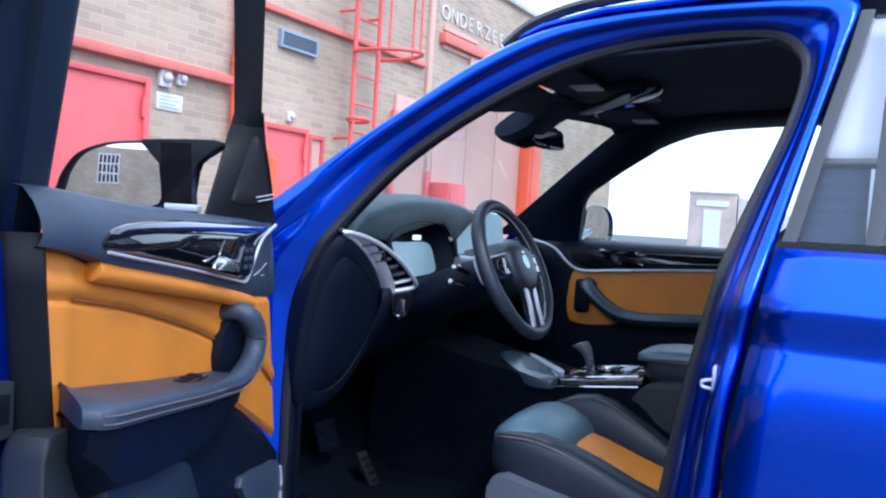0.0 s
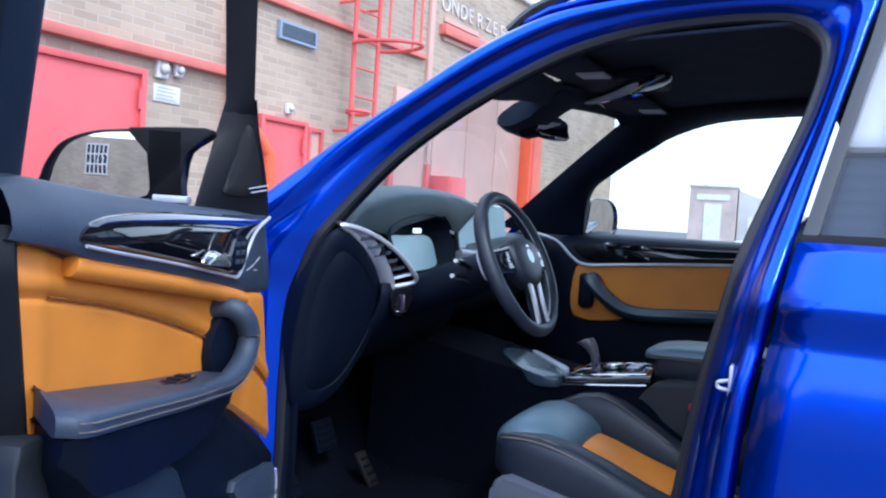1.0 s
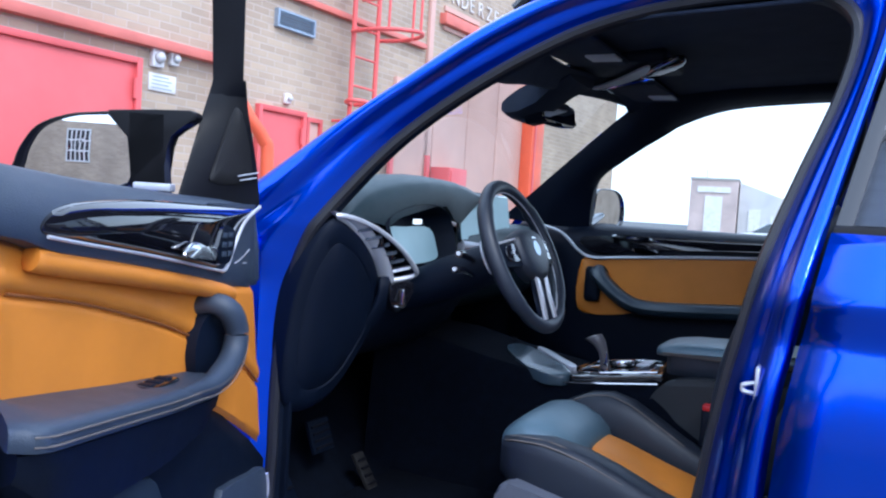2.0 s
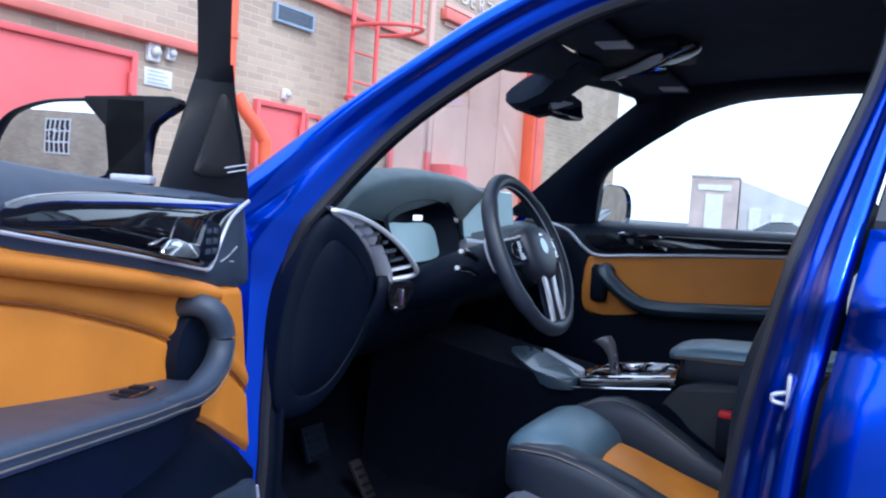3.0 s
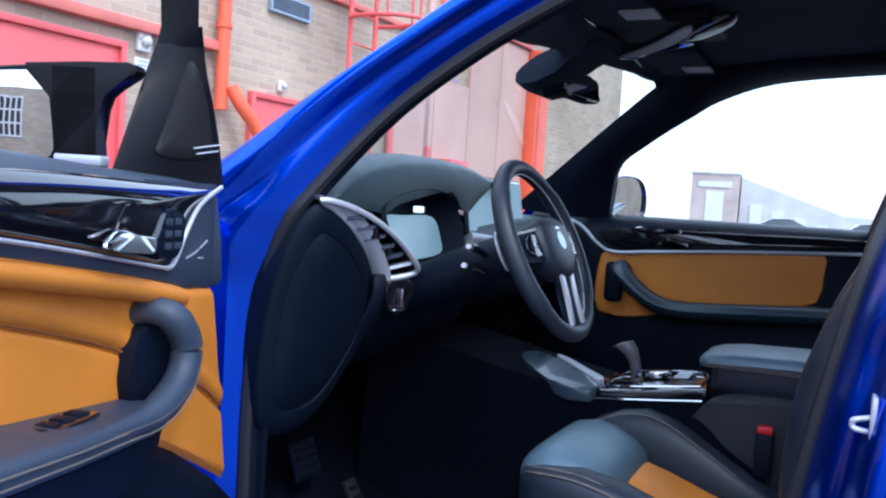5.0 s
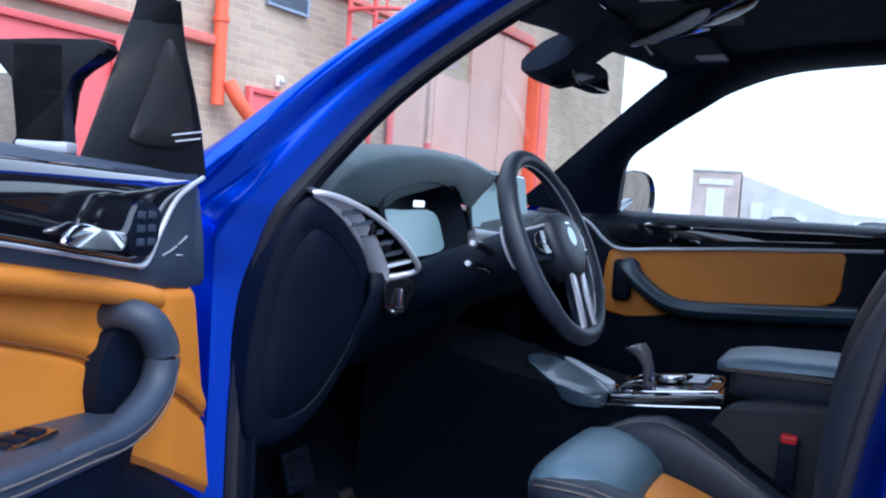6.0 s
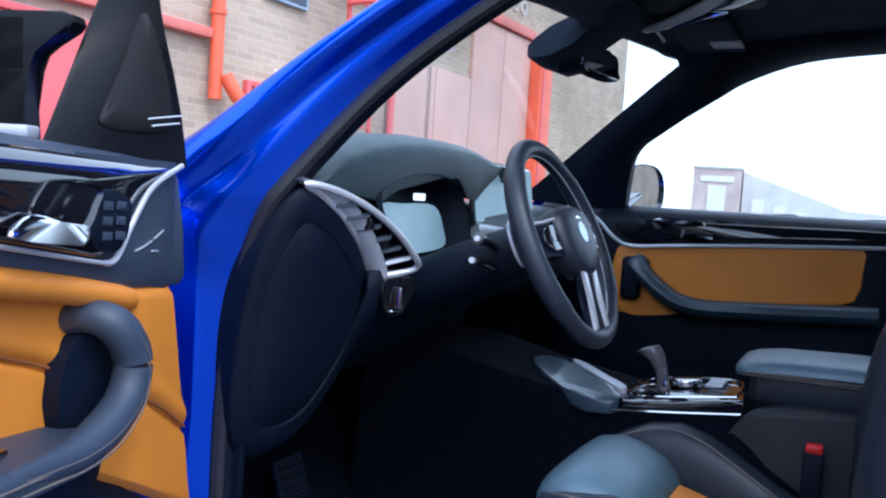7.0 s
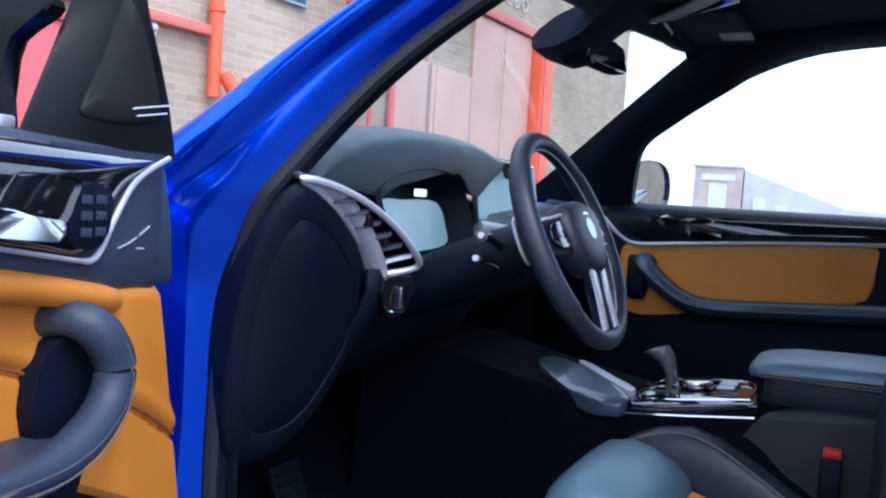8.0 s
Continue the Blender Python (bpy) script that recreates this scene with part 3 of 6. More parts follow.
ZS = [0.28, 0.36, 0.45, 0.54, 0.62, 0.70, 0.74, 0.78, 0.81, 0.84, 0.86, 0.88, 0.895, 0.91, 0.925, 0.935, 0.945, 0.955, 0.968, 0.98, 0.992, 1.0, 1.006, 1.012, 1.02, 1.04, 1.06, 1.08, 1.098]
for flip in (1, -1):
    d = part("rear_door", body_panel(flip, front_x, 2.62, ZS, 12, 0.008), PAINT, car, "closed metallic blue rear door", thick=0.03)
    bm = bmesh.new()
    rows = []
    for z in (1.098, 1.102, 1.112, 1.118, 1.12):
        out = {1.098: 0.0, 1.102: -0.006, 1.112: -0.007, 1.118: -0.003, 1.12: 0.012}[z]
        rows.append([V((x, flip * (skin(z) + out), z + 0.012 * (x - 1.66))) for x in np.linspace(front_x(z), 2.9, 14)])
    grid(bm, rows)
    part("window_strip", bm, MATTE, d, "black waist strip")
    bm = bmesh.new()
    rows = []
    for z in np.linspace(1.12, 1.56, 8):
        rows.append([V((x, flip * (skin(z) + 0.016), z + 0.012 * (x - 1.66))) for x in np.linspace(front_x(z) + 0.02, 2.75 - (z - 1.12) * 0.3, 10)])
    grid(bm, rows)
    g = part("window_glass", bm, TINTED if flip == 1 else DARKGLASS, d, "tinted rear door glass")
    bm = bmesh.new()
    rows = []
    for z in np.linspace(1.115, 1.57, 10):
        rows.append([V((front_x(z) + a, flip * (skin(z) + o), z)) for a, o in ((0.0, 0.02), (0.0, 0.004), (0.012, 0.002), (0.024, 0.004), (0.027, 0.02))])
    grid(bm, rows)
    part("window_frame", bm, GLOSS, d, "black window frame")
    bm = bmesh.new()
    rows = []
    for z in np.linspace(1.115, 1.57, 8):
        x = 1.80 + (z - 1.115) * 0.05
        rows.append([V((x + a, flip * (skin(z) + o), z)) for a, o in ((0.0, 0.02), (0.0, 0.006), (0.012, 0.004), (0.026, 0.006), (0.026, 0.02))])
    grid(bm, rows)
    part("window_divider", bm, GLOSS, d, "black upright glass divider")
    bm = bmesh.new()
    box(bm, (2.30, -0.962, 0.93), (2.50, -0.935, 0.96), 0.01) if flip == 1 else box(bm, (2.30, 0.935, 0.93), (2.50, 0.962, 0.96), 0.01)
    part("handle", bm, PAINT, d, "blue pull handle")
    part("rear_quarter", body_panel(flip, 2.62, 3.80, ZS, 8), PAINT, car, thick=0.03)
    part("front_wing", body_panel(flip, -0.75, 0.40, [z for z in ZS if z < 0.97], 8), PAINT, car, thick=0.03)
    bm = bmesh.new()
    rows = []
    for z in np.linspace(1.12, 1.60, 6):
        rows.append([V((x, flip * (skin(z) + 0.004), z)) for x in np.linspace(2.78 - (z - 1.12) * 0.3, 3.75 - (z - 1.1) * 0.9, 6)])
    grid(bm, rows)
    part("rear_pillar", bm, PAINT, car, thick=0.02)

# roof, bonnet, tail and underside
bm = bmesh.new()
rows = []
for x, z, w in ((0.98, 1.535, 0.575), (1.02, 1.555, 0.60), (1.11, 1.578, 0.64), (1.25, 1.605, 0.645), (1.5, 1.622, 0.645), (2.0, 1.628, 0.645), (2.6, 1.618, 0.64), (3.2, 1.585, 0.62)):
    rows.append([V((x - 0.05 * (1 - s * s), w * s, z + 0.022 * (1 - s * s))) for s in np.linspace(-1, 1, 13)])
grid(bm, rows)
part("roof", bm, PAINT, car, thick=0.012)
bm = bmesh.new()
rows = []
for x, z, w in ((-0.80, 0.80, 0.70), (-0.6, 0.90, 0.80), (-0.2, 0.985, 0.86), (0.1, 1.02, 0.88), (0.30, 1.045, 0.88)):
    rows.append([V((x - 0.06 * (1 - s * s), w * s, z - 0.05 * s * s)) for s in np.linspace(-1, 1, 13)])
grid(bm, rows)
part("bonnet", bm, PAINT, car, "metallic blue bonnet", thick=0.02)
bm = bmesh.new()
box(bm, (-0.82, -0.86, 0.28), (-0.70, 0.86, 0.84), 0.05, 3)
part("front_bumper", bm, PAINT, car)
bm = bmesh.new()
box(bm, (3.72, -0.90, 0.30), (3.84, 0.90, 1.10), 0.05, 3)
part("tailgate", bm, PAINT, car)
bm = bmesh.new()
rows = [[V((x, y, z)) for y in np.linspace(-w, w, 7)] for x, z, w in ((3.80, 1.10, 0.84), (3.55, 1.35, 0.74), (3.2, 1.585, 0.62))]
grid(bm, rows)
part("rear_window", bm, DARKGLASS, car, "tinted rear window", thick=0.005)
bm = bmesh.new()
box(bm, (-0.72, -0.86, 0.24), (3.75, 0.86, 0.30), 0.01)
part("underbody", bm, PLASTIC, car)
bm = bmesh.new()
box(bm, (0.10, -0.80, 0.30), (0.22, 0.80, 1.02), 0.01)
part("bulkhead", bm, PLASTIC, car)
for flip in (1, -1):
    bm = bmesh.new()
    tube(bm, curve([(1.0, flip * -0.60, 1.545), (1.08, flip * -0.60, 1.60), (1.25, flip * -0.60, 1.640), (1.6, flip * -0.60, 1.663), (2.3, flip * -0.60, 1.668), (3.0, flip * -0.585, 1.64), (3.2, flip * -0.58, 1.60)], 6), 0.014, 8)
    part("roof_rail", bm, GLOSS, car, "black roof rail")
    for x in (0.0, 2.864):
        bm = bmesh.new()
        rr = [(0.22, -0.11), (0.34, -0.115), (0.362, -0.09), (0.366, 0.09), (0.34, 0.115), (0.22, 0.11)]
        loft(bm, [[V((x + r * math.cos(a), flip * -0.80 + o, 0.366 + r * math.sin(a))) for a in np.linspace(0, math.tau, 29)[:-1]] for r, o in rr], False)
        w = part("wheel", bm, TYRE, car)
        bm = bmesh.new()
        disc(bm, (x, flip * -0.80 - flip * 0.06, 0.366), (0, -flip, 0), 0.222, 0.03, 28, 0.008)
        part("rim", bm, SATIN, w)

# windscreen
bm = bmesh.new()
rows = []
for k in range(9):
    t = k / 8
    rows.append([V((0.16 + 0.80 * t + (0.26 - 0.20 * t) * s * s, s * (0.73 - 0.155 * t), 1.05 + 0.49 * t + 0.05 * math.sin(math.pi * t) * 0.5 - 0.012 * s * s)) for s in np.linspace(-1, 1, 15)])
grid(bm, rows)
ws = part("windscreen", bm, GLASS, car, "clear curved windscreen")
ws.visible_shadow = False

# headliner and far A-pillar trim
bm = bmesh.new()
rows = []
for x, z, w in ((0.95, 1.515, 0.555), (0.98, 1.525, 0.565), (1.10, 1.538, 0.585), (1.3, 1.556, 0.592), (1.6, 1.572, 0.592), (2.2, 1.575, 0.59), (3.1, 1.53, 0.57)):
    rows.append([V((x, w * s, z + 0.012 - 0.03 * s * s - (0.02 if abs(s) > 0.95 else 0))) for s in np.linspace(-1, 1, 15)])
grid(bm, rows)
part("headliner", bm, LINER, car, "anthracite fabric headliner", thick=0.008)


def far_pillar():
    b = bmesh.new()
    screen = curve([(0.44, 0.70, 1.085), (0.56, 0.665, 1.175), (0.74, 0.628, 1.325), (0.885, 0.590, 1.440), (0.935, 0.57, 1.475), (0.985, 0.545, 1.512), (1.05, 0.50, 1.53), (1.2, 0.48, 1.55), (1.5, 0.48, 1.565), (1.75, 0.48, 1.565)], 4)
    door = curve([(0.772, 0.775, 1.070), (0.785, 0.742, 1.165), (0.815, 0.706, 1.245), (0.895, 0.682, 1.305), (0.968, 0.662, 1.352), (1.05, 0.642, 1.400), (1.13, 0.626, 1.445), (1.28, 0.609, 1.492), (1.5, 0.600, 1.511), (1.75, 0.59, 1.520)], 4)
    rows = []
    for a, c in zip(screen, door):
        mid = a.lerp(c, 0.5) + V((0.012, -0.022, -0.008))
        rows.append([a, a.lerp(mid, 0.5) + V((0.004, -0.008, 0)), mid, mid.lerp(c, 0.5) + V((0.003, -0.004, -0.003)), c, c + V((0, 0.04, 0.01))])
    grid(b, rows)
    return b


part("far_pillar_trim", far_pillar(), PLASTIC, car, "dark grained windscreen pillar trim")

# footwell sides
for flip, y in ((1, -0.765), (-1, 0.765)):
    bm = bmesh.new()
    box(bm, (0.20, y - 0.006, 0.30), (0.585, y + 0.006, 1.03), 0.003)
    part("kick_panel", bm, PLASTIC, car, "dark footwell side panel")
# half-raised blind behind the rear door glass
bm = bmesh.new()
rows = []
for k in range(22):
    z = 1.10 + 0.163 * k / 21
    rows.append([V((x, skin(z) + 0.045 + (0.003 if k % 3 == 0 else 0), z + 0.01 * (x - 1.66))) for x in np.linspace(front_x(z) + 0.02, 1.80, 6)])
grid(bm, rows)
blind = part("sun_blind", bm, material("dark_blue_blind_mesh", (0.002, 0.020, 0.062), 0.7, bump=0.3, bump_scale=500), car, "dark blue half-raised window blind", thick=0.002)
bm = bmesh.new()
tube(bm, [(1.705, skin(1.27) + 0.040, 1.266), (1.82, skin(1.27) + 0.040, 1.268)], 0.010, 10)
part("blind_bar", bm, GLOSS, blind, "black blind pull bar")

# added pale sheet behind the upper rear glass, in place of a sky sheen
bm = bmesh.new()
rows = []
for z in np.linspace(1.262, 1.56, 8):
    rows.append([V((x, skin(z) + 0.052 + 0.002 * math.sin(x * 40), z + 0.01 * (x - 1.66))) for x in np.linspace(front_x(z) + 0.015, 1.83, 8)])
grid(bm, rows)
part("glass_sheen_sheet", bm, SKYSHEEN, car, "added pale sheet giving the rear glass its sky sheen", thick=0.003)

# stickers on the hinge pillar
for z0, z1, x, mat in ((0.79, 0.855, 0.474, WHITEMARK), (0.80, 0.845, 0.458, WHITEMARK)):
    bm = bmesh.new()
    for k in range(1 if x > 0.47 else 7):
        h = (z1 - z0) / (1 if x > 0.47 else 7)
        box(bm, (x, -0.872, z0 + k * h), (x + (0.0012 if x > 0.47 else 0.006), -0.868, z0 + k * h + h * (1 if x > 0.47 else 0.6)))
    part("sticker", bm, mat, car, "small white pillar sticker")

# dark header band along the windscreen's top edge
bm = bmesh.new()
rows = []
for y in np.linspace(-0.60, 0.56, 19):
    low = lerp_table(y, [(-0.60, 1.395), (-0.45, 1.412), (-0.30, 1.437), (0.0, 1.468), (0.30, 1.492), (0.50, 1.502), (0.56, 1.498)])
    x = lerp_table(abs(y), [(0.0, 0.905), (0.3, 0.92), (0.5, 0.945), (0.60, 0.965)])
    rows.append([V((x - 0.05, y, low + 0.012)), V((x - 0.012, y, low)), V((x, y, low + 0.004)), V((x + 0.02, y, low + 0.03)), V((x + 0.06, y, max(low + 0.05, 1.50)))])
grid(bm, rows)
part("header_trim", bm, LINER, car, "anthracite windscreen header", thick=0.006)

# ---- far front door, seen from inside ----
far_door = body_panel(-1, 0.42, 1.62, [z for z in ZS if z < 1.05] + [1.064], 10)
far_door = part("passenger_door", far_door, PAINT, car, "closed passenger door lined in cognac leather", thick=0.02)


def panel(bm, pts, n=4, depth=(0, 0.03, 0), bev=0.006):
    slab(bm, pts if n == 0 else curve(pts, n, True), depth, bev)


bm = bmesh.new()
rows = []
for z, y in ((0.36, 0.74), (0.60, 0.72), (0.86, 0.715), (1.0, 0.72), (1.035, 0.728), (1.062, 0.748), (1.074, 0.79), (1.080, 0.895)):
    rows.append([V((x, y, z)) for x in (0.50, 0.8, 1.1, 1.4, 1.62)])
grid(bm, rows)
part("lower_trim", bm, PLASTIC, far_door, "dark door lining", thick=0.01)
bm = bmesh.new()
slab(bm, curve([(0.775, 0.70, 0.95), (0.86, 0.70, 0.962), (1.1, 0.70, 0.985), (1.42, 0.70, 1.006), (1.45, 0.70, 0.99), (1.44, 0.70, 0.86), (1.3, 0.70, 0.838), (1.06, 0.70, 0.80), (0.95, 0.70, 0.765), (0.80, 0.70, 0.752), (0.765, 0.70, 0.80)], 3, True), (0, 0.03, 0), 0.008)
part("leather_insert", bm, TAN, far_door, "cognac leather door insert")
bm = bmesh.new()
tube(bm, curve([(0.85, 0.69, 0.925), (0.86, 0.665, 0.90), (0.90, 0.655, 0.86), (0.97, 0.65, 0.815), (1.05, 0.65, 0.80), (1.2, 0.65, 0.808), (1.5, 0.66, 0.83)], 5), [0.022, 0.02, 0.03] + [0.034] * 28, 10, squash=0.8)
part("armrest", bm, LEATHER, far_door, "black leather pull handle and armrest")
bm = bmesh.new()
box(bm, (0.80, 0.665, 0.80), (0.86, 0.70, 0.93), 0.015, 3)
part("pull_recess", bm, PLASTIC, far_door)
bm = bmesh.new()
slab(bm, curve([(0.76, 0.695, 1.030), (0.95, 0.70, 1.050), (1.2, 0.70, 1.055), (1.55, 0.70, 1.055), (1.55, 0.70, 1.035), (1.2, 0.70, 1.015), (0.98, 0.70, 1.0), (0.84, 0.695, 0.975)], 4, True), (0, 0.03, 0), 0.008)
part("gloss_trim", bm, GLOSS, far_door, "gloss black door trim")
bm = bmesh.new()
tube(bm, curve([(0.62, 0.66, 1.07), (0.70, 0.675, 1.045), (0.765, 0.685, 0.985), (0.82, 0.69, 0.962), (0.95, 0.69, 0.972), (1.2, 0.695, 0.992), (1.55, 0.695, 1.014)], 5), 0.006, 8)
part("silver_line", bm, SATIN, far_door, "satin silver trim line")
for x0, x1, z in ((0.88, 1.03, 1.040), (0.965, 1.06, 1.000)):
    bm = bmesh.new()
    slab(bm, curve([(x0, 0.685, z), (x0 + 0.03, 0.68, z + 0.012), (x1 - 0.02, 0.68, z + 0.010), (x1, 0.685, z - 0.002), (x0 + 0.04, 0.685, z - 0.010)], 4, True), (0, 0.02, 0), 0.003)
    part("door_release", bm, CHROME, far_door, "chrome door release lever")
bm = bmesh.new()
rows = []
for z in np.linspace(1.085, 1.53, 7):
    rows.append([V((x, -skin(z) - 0.03, z)) for x in (0.70 + max(z - 1.25, 0) * 1.0, 1.1 + max(z - 1.4, 0), 1.6, 1.68)])
grid(bm, rows)
g = part("window_glass", bm, GLASS, far_door, "clear side glass")
g.visible_shadow = False
# far mirror
FMN = V((0.96, -0.28, 0)).normalized()
FMS = V((0.28, 0.96, 0)).normalized()
FMC = V((0.785, 0.985, 1.145))
fo = curve([FMC + FMS * a + V((0, 0, b)) for a, b in ((-0.105, -0.065), (-0.105, 0.03), (-0.085, 0.072), (-0.02, 0.082), (0.06, 0.074), (0.105, 0.035), (0.115, -0.03), (0.09, -0.068), (0.0, -0.075))], 4, True)
bm = bmesh.new()
mid = sum(fo, V()) / len(fo)
vs = grid(bm, [[p.lerp(mid, 0.08) - FMN * 0.01 for p in fo], [p.lerp(mid, 0.03) + FMN * 0.003 for p in fo], fo, [p.lerp(mid, 0.03) - FMN * 0.03 for p in fo], [p.lerp(mid, 0.3) - FMN * 0.08 for p in fo], [p.lerp(mid, 0.7) - FMN * 0.10 for p in fo]], close_v=True)
bm.faces.new(vs[-1])
fm = part("wing_mirror", bm, GLOSS, far_door, "black wing mirror")
bm = bmesh.new()
vs = grid(bm, [[mid.lerp(p, 0.93 * max(k / 6, 0.02)) - FMN * (0.003 + (0.93 * k / 6 * (p - mid).length) ** 2 / 2.2) for p in fo] for k in range(7)], close_v=True)
bm.faces.new(vs[0])
part("mirror_glass", bm, MIRROR, fm, "mirror glass", 80)
bm = bmesh.new()
tube(bm, [(0.74, 0.80, 1.08), (0.75, 0.95, 1.12)], [0.04, 0.03], 10, squash=0.5)
part("mirror_stem", bm, GLOSS, fm)

# ---- dashboard ----
dash_rows = []
DASH = [(0.18, 1.03), (0.30, 1.045), (0.45, 1.065), (0.57, 1.065), (0.645, 1.055), (0.672, 1.03), (0.680, 0.99), (0.685, 0.94), (0.665, 0.90), (0.62, 0.84), (0.54, 0.79), (0.36, 0.77)]
bm = bmesh.new()
for y in np.linspace(-0.70, 0.70, 43):
    e = max(abs(y) - 0.55, 0) / 0.15
    dash_rows.append([V((x - 0.05 * e * e - (0.10 if -0.53 < y < -0.10 and 0.6 < x and z > 0.93 else 0), y, z - 0.02 * e * e)) for x, z in DASH])
loft(bm, dash_rows)
dash = part("dashboard", bm, SOFT, car, "dark soft-touch dashboard with a driver's cockpit")
# hood over the instruments: a rounded shell that opens to the driver
bm = bmesh.new()
rows = []
HOODTOP = [(-0.735, 1.090), (-0.70, 1.118), (-0.64, 1.148), (-0.55, 1.170), (-0.45, 1.184), (-0.35, 1.191), (-0.25, 1.193), (-0.15, 1.190), (-0.06, 1.180), (0.0, 1.168), (0.03, 1.152), (0.06, 1.12)]
HOODLOW = [(-0.735, 1.060), (-0.66, 1.070), (-0.58, 1.060), (-0.53, 1.052), (-0.48, 1.076), (-0.40, 1.090), (-0.30, 1.108), (-0.22, 1.112), (-0.18, 1.075), (-0.14, 1.062), (-0.08, 1.098), (0.0, 1.138), (0.03, 1.140), (0.06, 1.115)]
for y in np.linspace(-0.735, 0.06, 34):
    top, low = lerp_table(y, HOODTOP), lerp_table(y, HOODLOW)
    lip = min(1.0, max(0.0, (top - low) / 0.05))
    rows.append([V((0.24, y, 1.045)), V((0.36, y, top - 0.045)), V((0.46, y, top - 0.014)), V((0.54, y, top - 0.002)), V((0.60, y, top)), V((0.645, y, top - 0.006)), V((0.672, y, top - 0.02 * lip - 0.003)), V((0.680, y, 0.45 * top + 0.55 * low)), V((0.674, y, low)), V((0.655, y, low + 0.004)), V((0.60, y, low + 0.006))])
grid(bm, rows)
part("instrument_hood", bm, SOFT, dash, "dark hood over the instruments", 60)
# instrument binnacle
bm = bmesh.new()
rows = []
ring_out = curve([(0.672, -0.545, 1.075), (0.672, -0.42, 1.112), (0.672, -0.28, 1.115), (0.672, -0.20, 1.08), (0.695, -0.20, 0.99), (0.70, -0.235, 0.95), (0.70, -0.36, 0.937), (0.70, -0.47, 0.945), (0.69, -0.53, 1.0)], 4, True)
mid = sum(ring_out, V()) / len(ring_out)
rows = [ring_out, [p.lerp(mid, 0.05) + V((0.006, 0, 0)) for p in ring_out], [p.lerp(mid, 0.12) + V((-0.03, 0, 0)) for p in ring_out], [p.lerp(mid, 0.2) + V((-0.07, 0, 0)) for p in ring_out]]
vs = grid(bm, rows, close_v=True)
bm.faces.new(vs[-1])
part("binnacle", bm, PLASTIC, dash, "black instrument surround")
bm = bmesh.new()
slab(bm, curve([(0.652, -0.495, 1.045), (0.645, -0.40, 1.052), (0.645, -0.27, 1.05), (0.652, -0.235, 1.0), (0.66, -0.25, 0.965), (0.662, -0.40, 0.955), (0.66, -0.48, 0.97)], 4, True), (-0.004, 0, 0))
part("instrument_screen", bm, LIT, dash, "lit pale instrument display")
bm = bmesh.new()
box(bm, (0.662, -0.395, 1.060), (0.667, -0.352, 1.074), 0.002)
part("indicator", bm, LITW, dash, "small lit white indicator")
# centre display, behind the wheel; widened to stand for the sky-lit dash top
bm = bmesh.new()
DISP = pose(0.65, 0.09, 1.085, 0, -8, 4)
box(bm, (-0.012, -0.225, -0.075), (0.0, 0.225, 0.078), 0.008, m=DISP)
cd = part("centre_display", bm, SCREEN, dash, "glossy centre display")
# The face's pale glow also replaces sky light on the dash beyond.
bm = bmesh.new()
box(bm, (0.001, -0.216, -0.066), (0.003, 0.216, 0.070), m=DISP)
part("display_face", bm, LIT, cd, "pale display face widened to stand for the sky-lit dash top")
# end cap of the dashboard, beside the door
bm = bmesh.new()
cap = curve([(0.672, -0.768, 1.068), (0.684, -0.70, 1.045), (0.686, -0.64, 1.0), (0.682, -0.585, 0.94), (0.672, -0.56, 0.88), (0.655, -0.565, 0.80), (0.630, -0.59, 0.725), (0.606, -0.635, 0.655), (0.588, -0.69, 0.622), (0.574, -0.76, 0.625), (0.578, -0.80, 0.70), (0.60, -0.81, 0.86), (0.635, -0.80, 0.99)], 4, True)
mid = sum(cap, V()) / len(cap)
rows = [[p + V((-0.12, 0.01, 0)) for p in cap], cap, [p.lerp(mid, 0.03) + V((0.006, -0.002, 0)) for p in cap], [p.lerp(mid, 0.10) + V((0.010, -0.003, 0)) for p in cap], [p.lerp(mid, 0.22) + V((0.013, -0.004, 0)) for p in cap], [p.lerp(mid, 0.24) + V((0.0105, -0.004, 0)) for p in cap], [p.lerp(mid, 0.26) + V((0.0135, -0.004, 0)) for p in cap], [p.lerp(mid, 0.5) + V((0.019, -0.006, 0)) for p in cap], [p.lerp(mid, 0.8) + V((0.021, -0.006, 0)) for p in cap]]
vs = grid(bm, rows, close_v=True)
bm.faces.new(vs[-1])
part("end_panel", bm, PLASTIC, dash, "dark moulded dashboard end panel")
# knee panel and lower dash
bm = bmesh.new()
rows = []
for y in np.linspace(-0.60, -0.12, 9):
    rows.append([V((0.70, y, 0.935)), V((0.70, y, 0.90)), V((0.685, y, 0.86)), V((0.65, y, 0.80)), V((0.58, y, 0.73)), V((0.48, y, 0.69)), V((0.36, y, 0.68))])
grid(bm, rows)
part("knee_panel", bm, PLASTIC, dash, "dark knee panel", thick=0.01)
# side air vent with silver frame
bm = bmesh.new()
FR = [(0.682, -0.765, 1.076), (0.705, -0.715, 1.068), (0.728, -0.65, 1.043), (0.744, -0.58, 1.002), (0.750, -0.522, 0.956), (0.742, -0.508, 0.940), (0.72, -0.528, 0.930), (0.692, -0.556, 0.928), (0.690, -0.60, 0.968), (0.690, -0.66, 1.018), (0.684, -0.72, 1.056)]
fr = curve(FR, 4, True)
tube(bm, fr, 0.006, 8, True)
vent_part = part("air_vent", bm, SATIN, dash, "satin silver framed air vent")
bm = bmesh.new()
mid = sum(fr, V()) / len(fr)
vs = grid(bm, [fr, [p.lerp(mid, 0.1) + V((-0.05, 0.02, -0.005)) for p in fr]], close_v=True)
bm.faces.new(vs[-1])
part("duct", bm, PLASTIC, vent_part, "black vent duct")
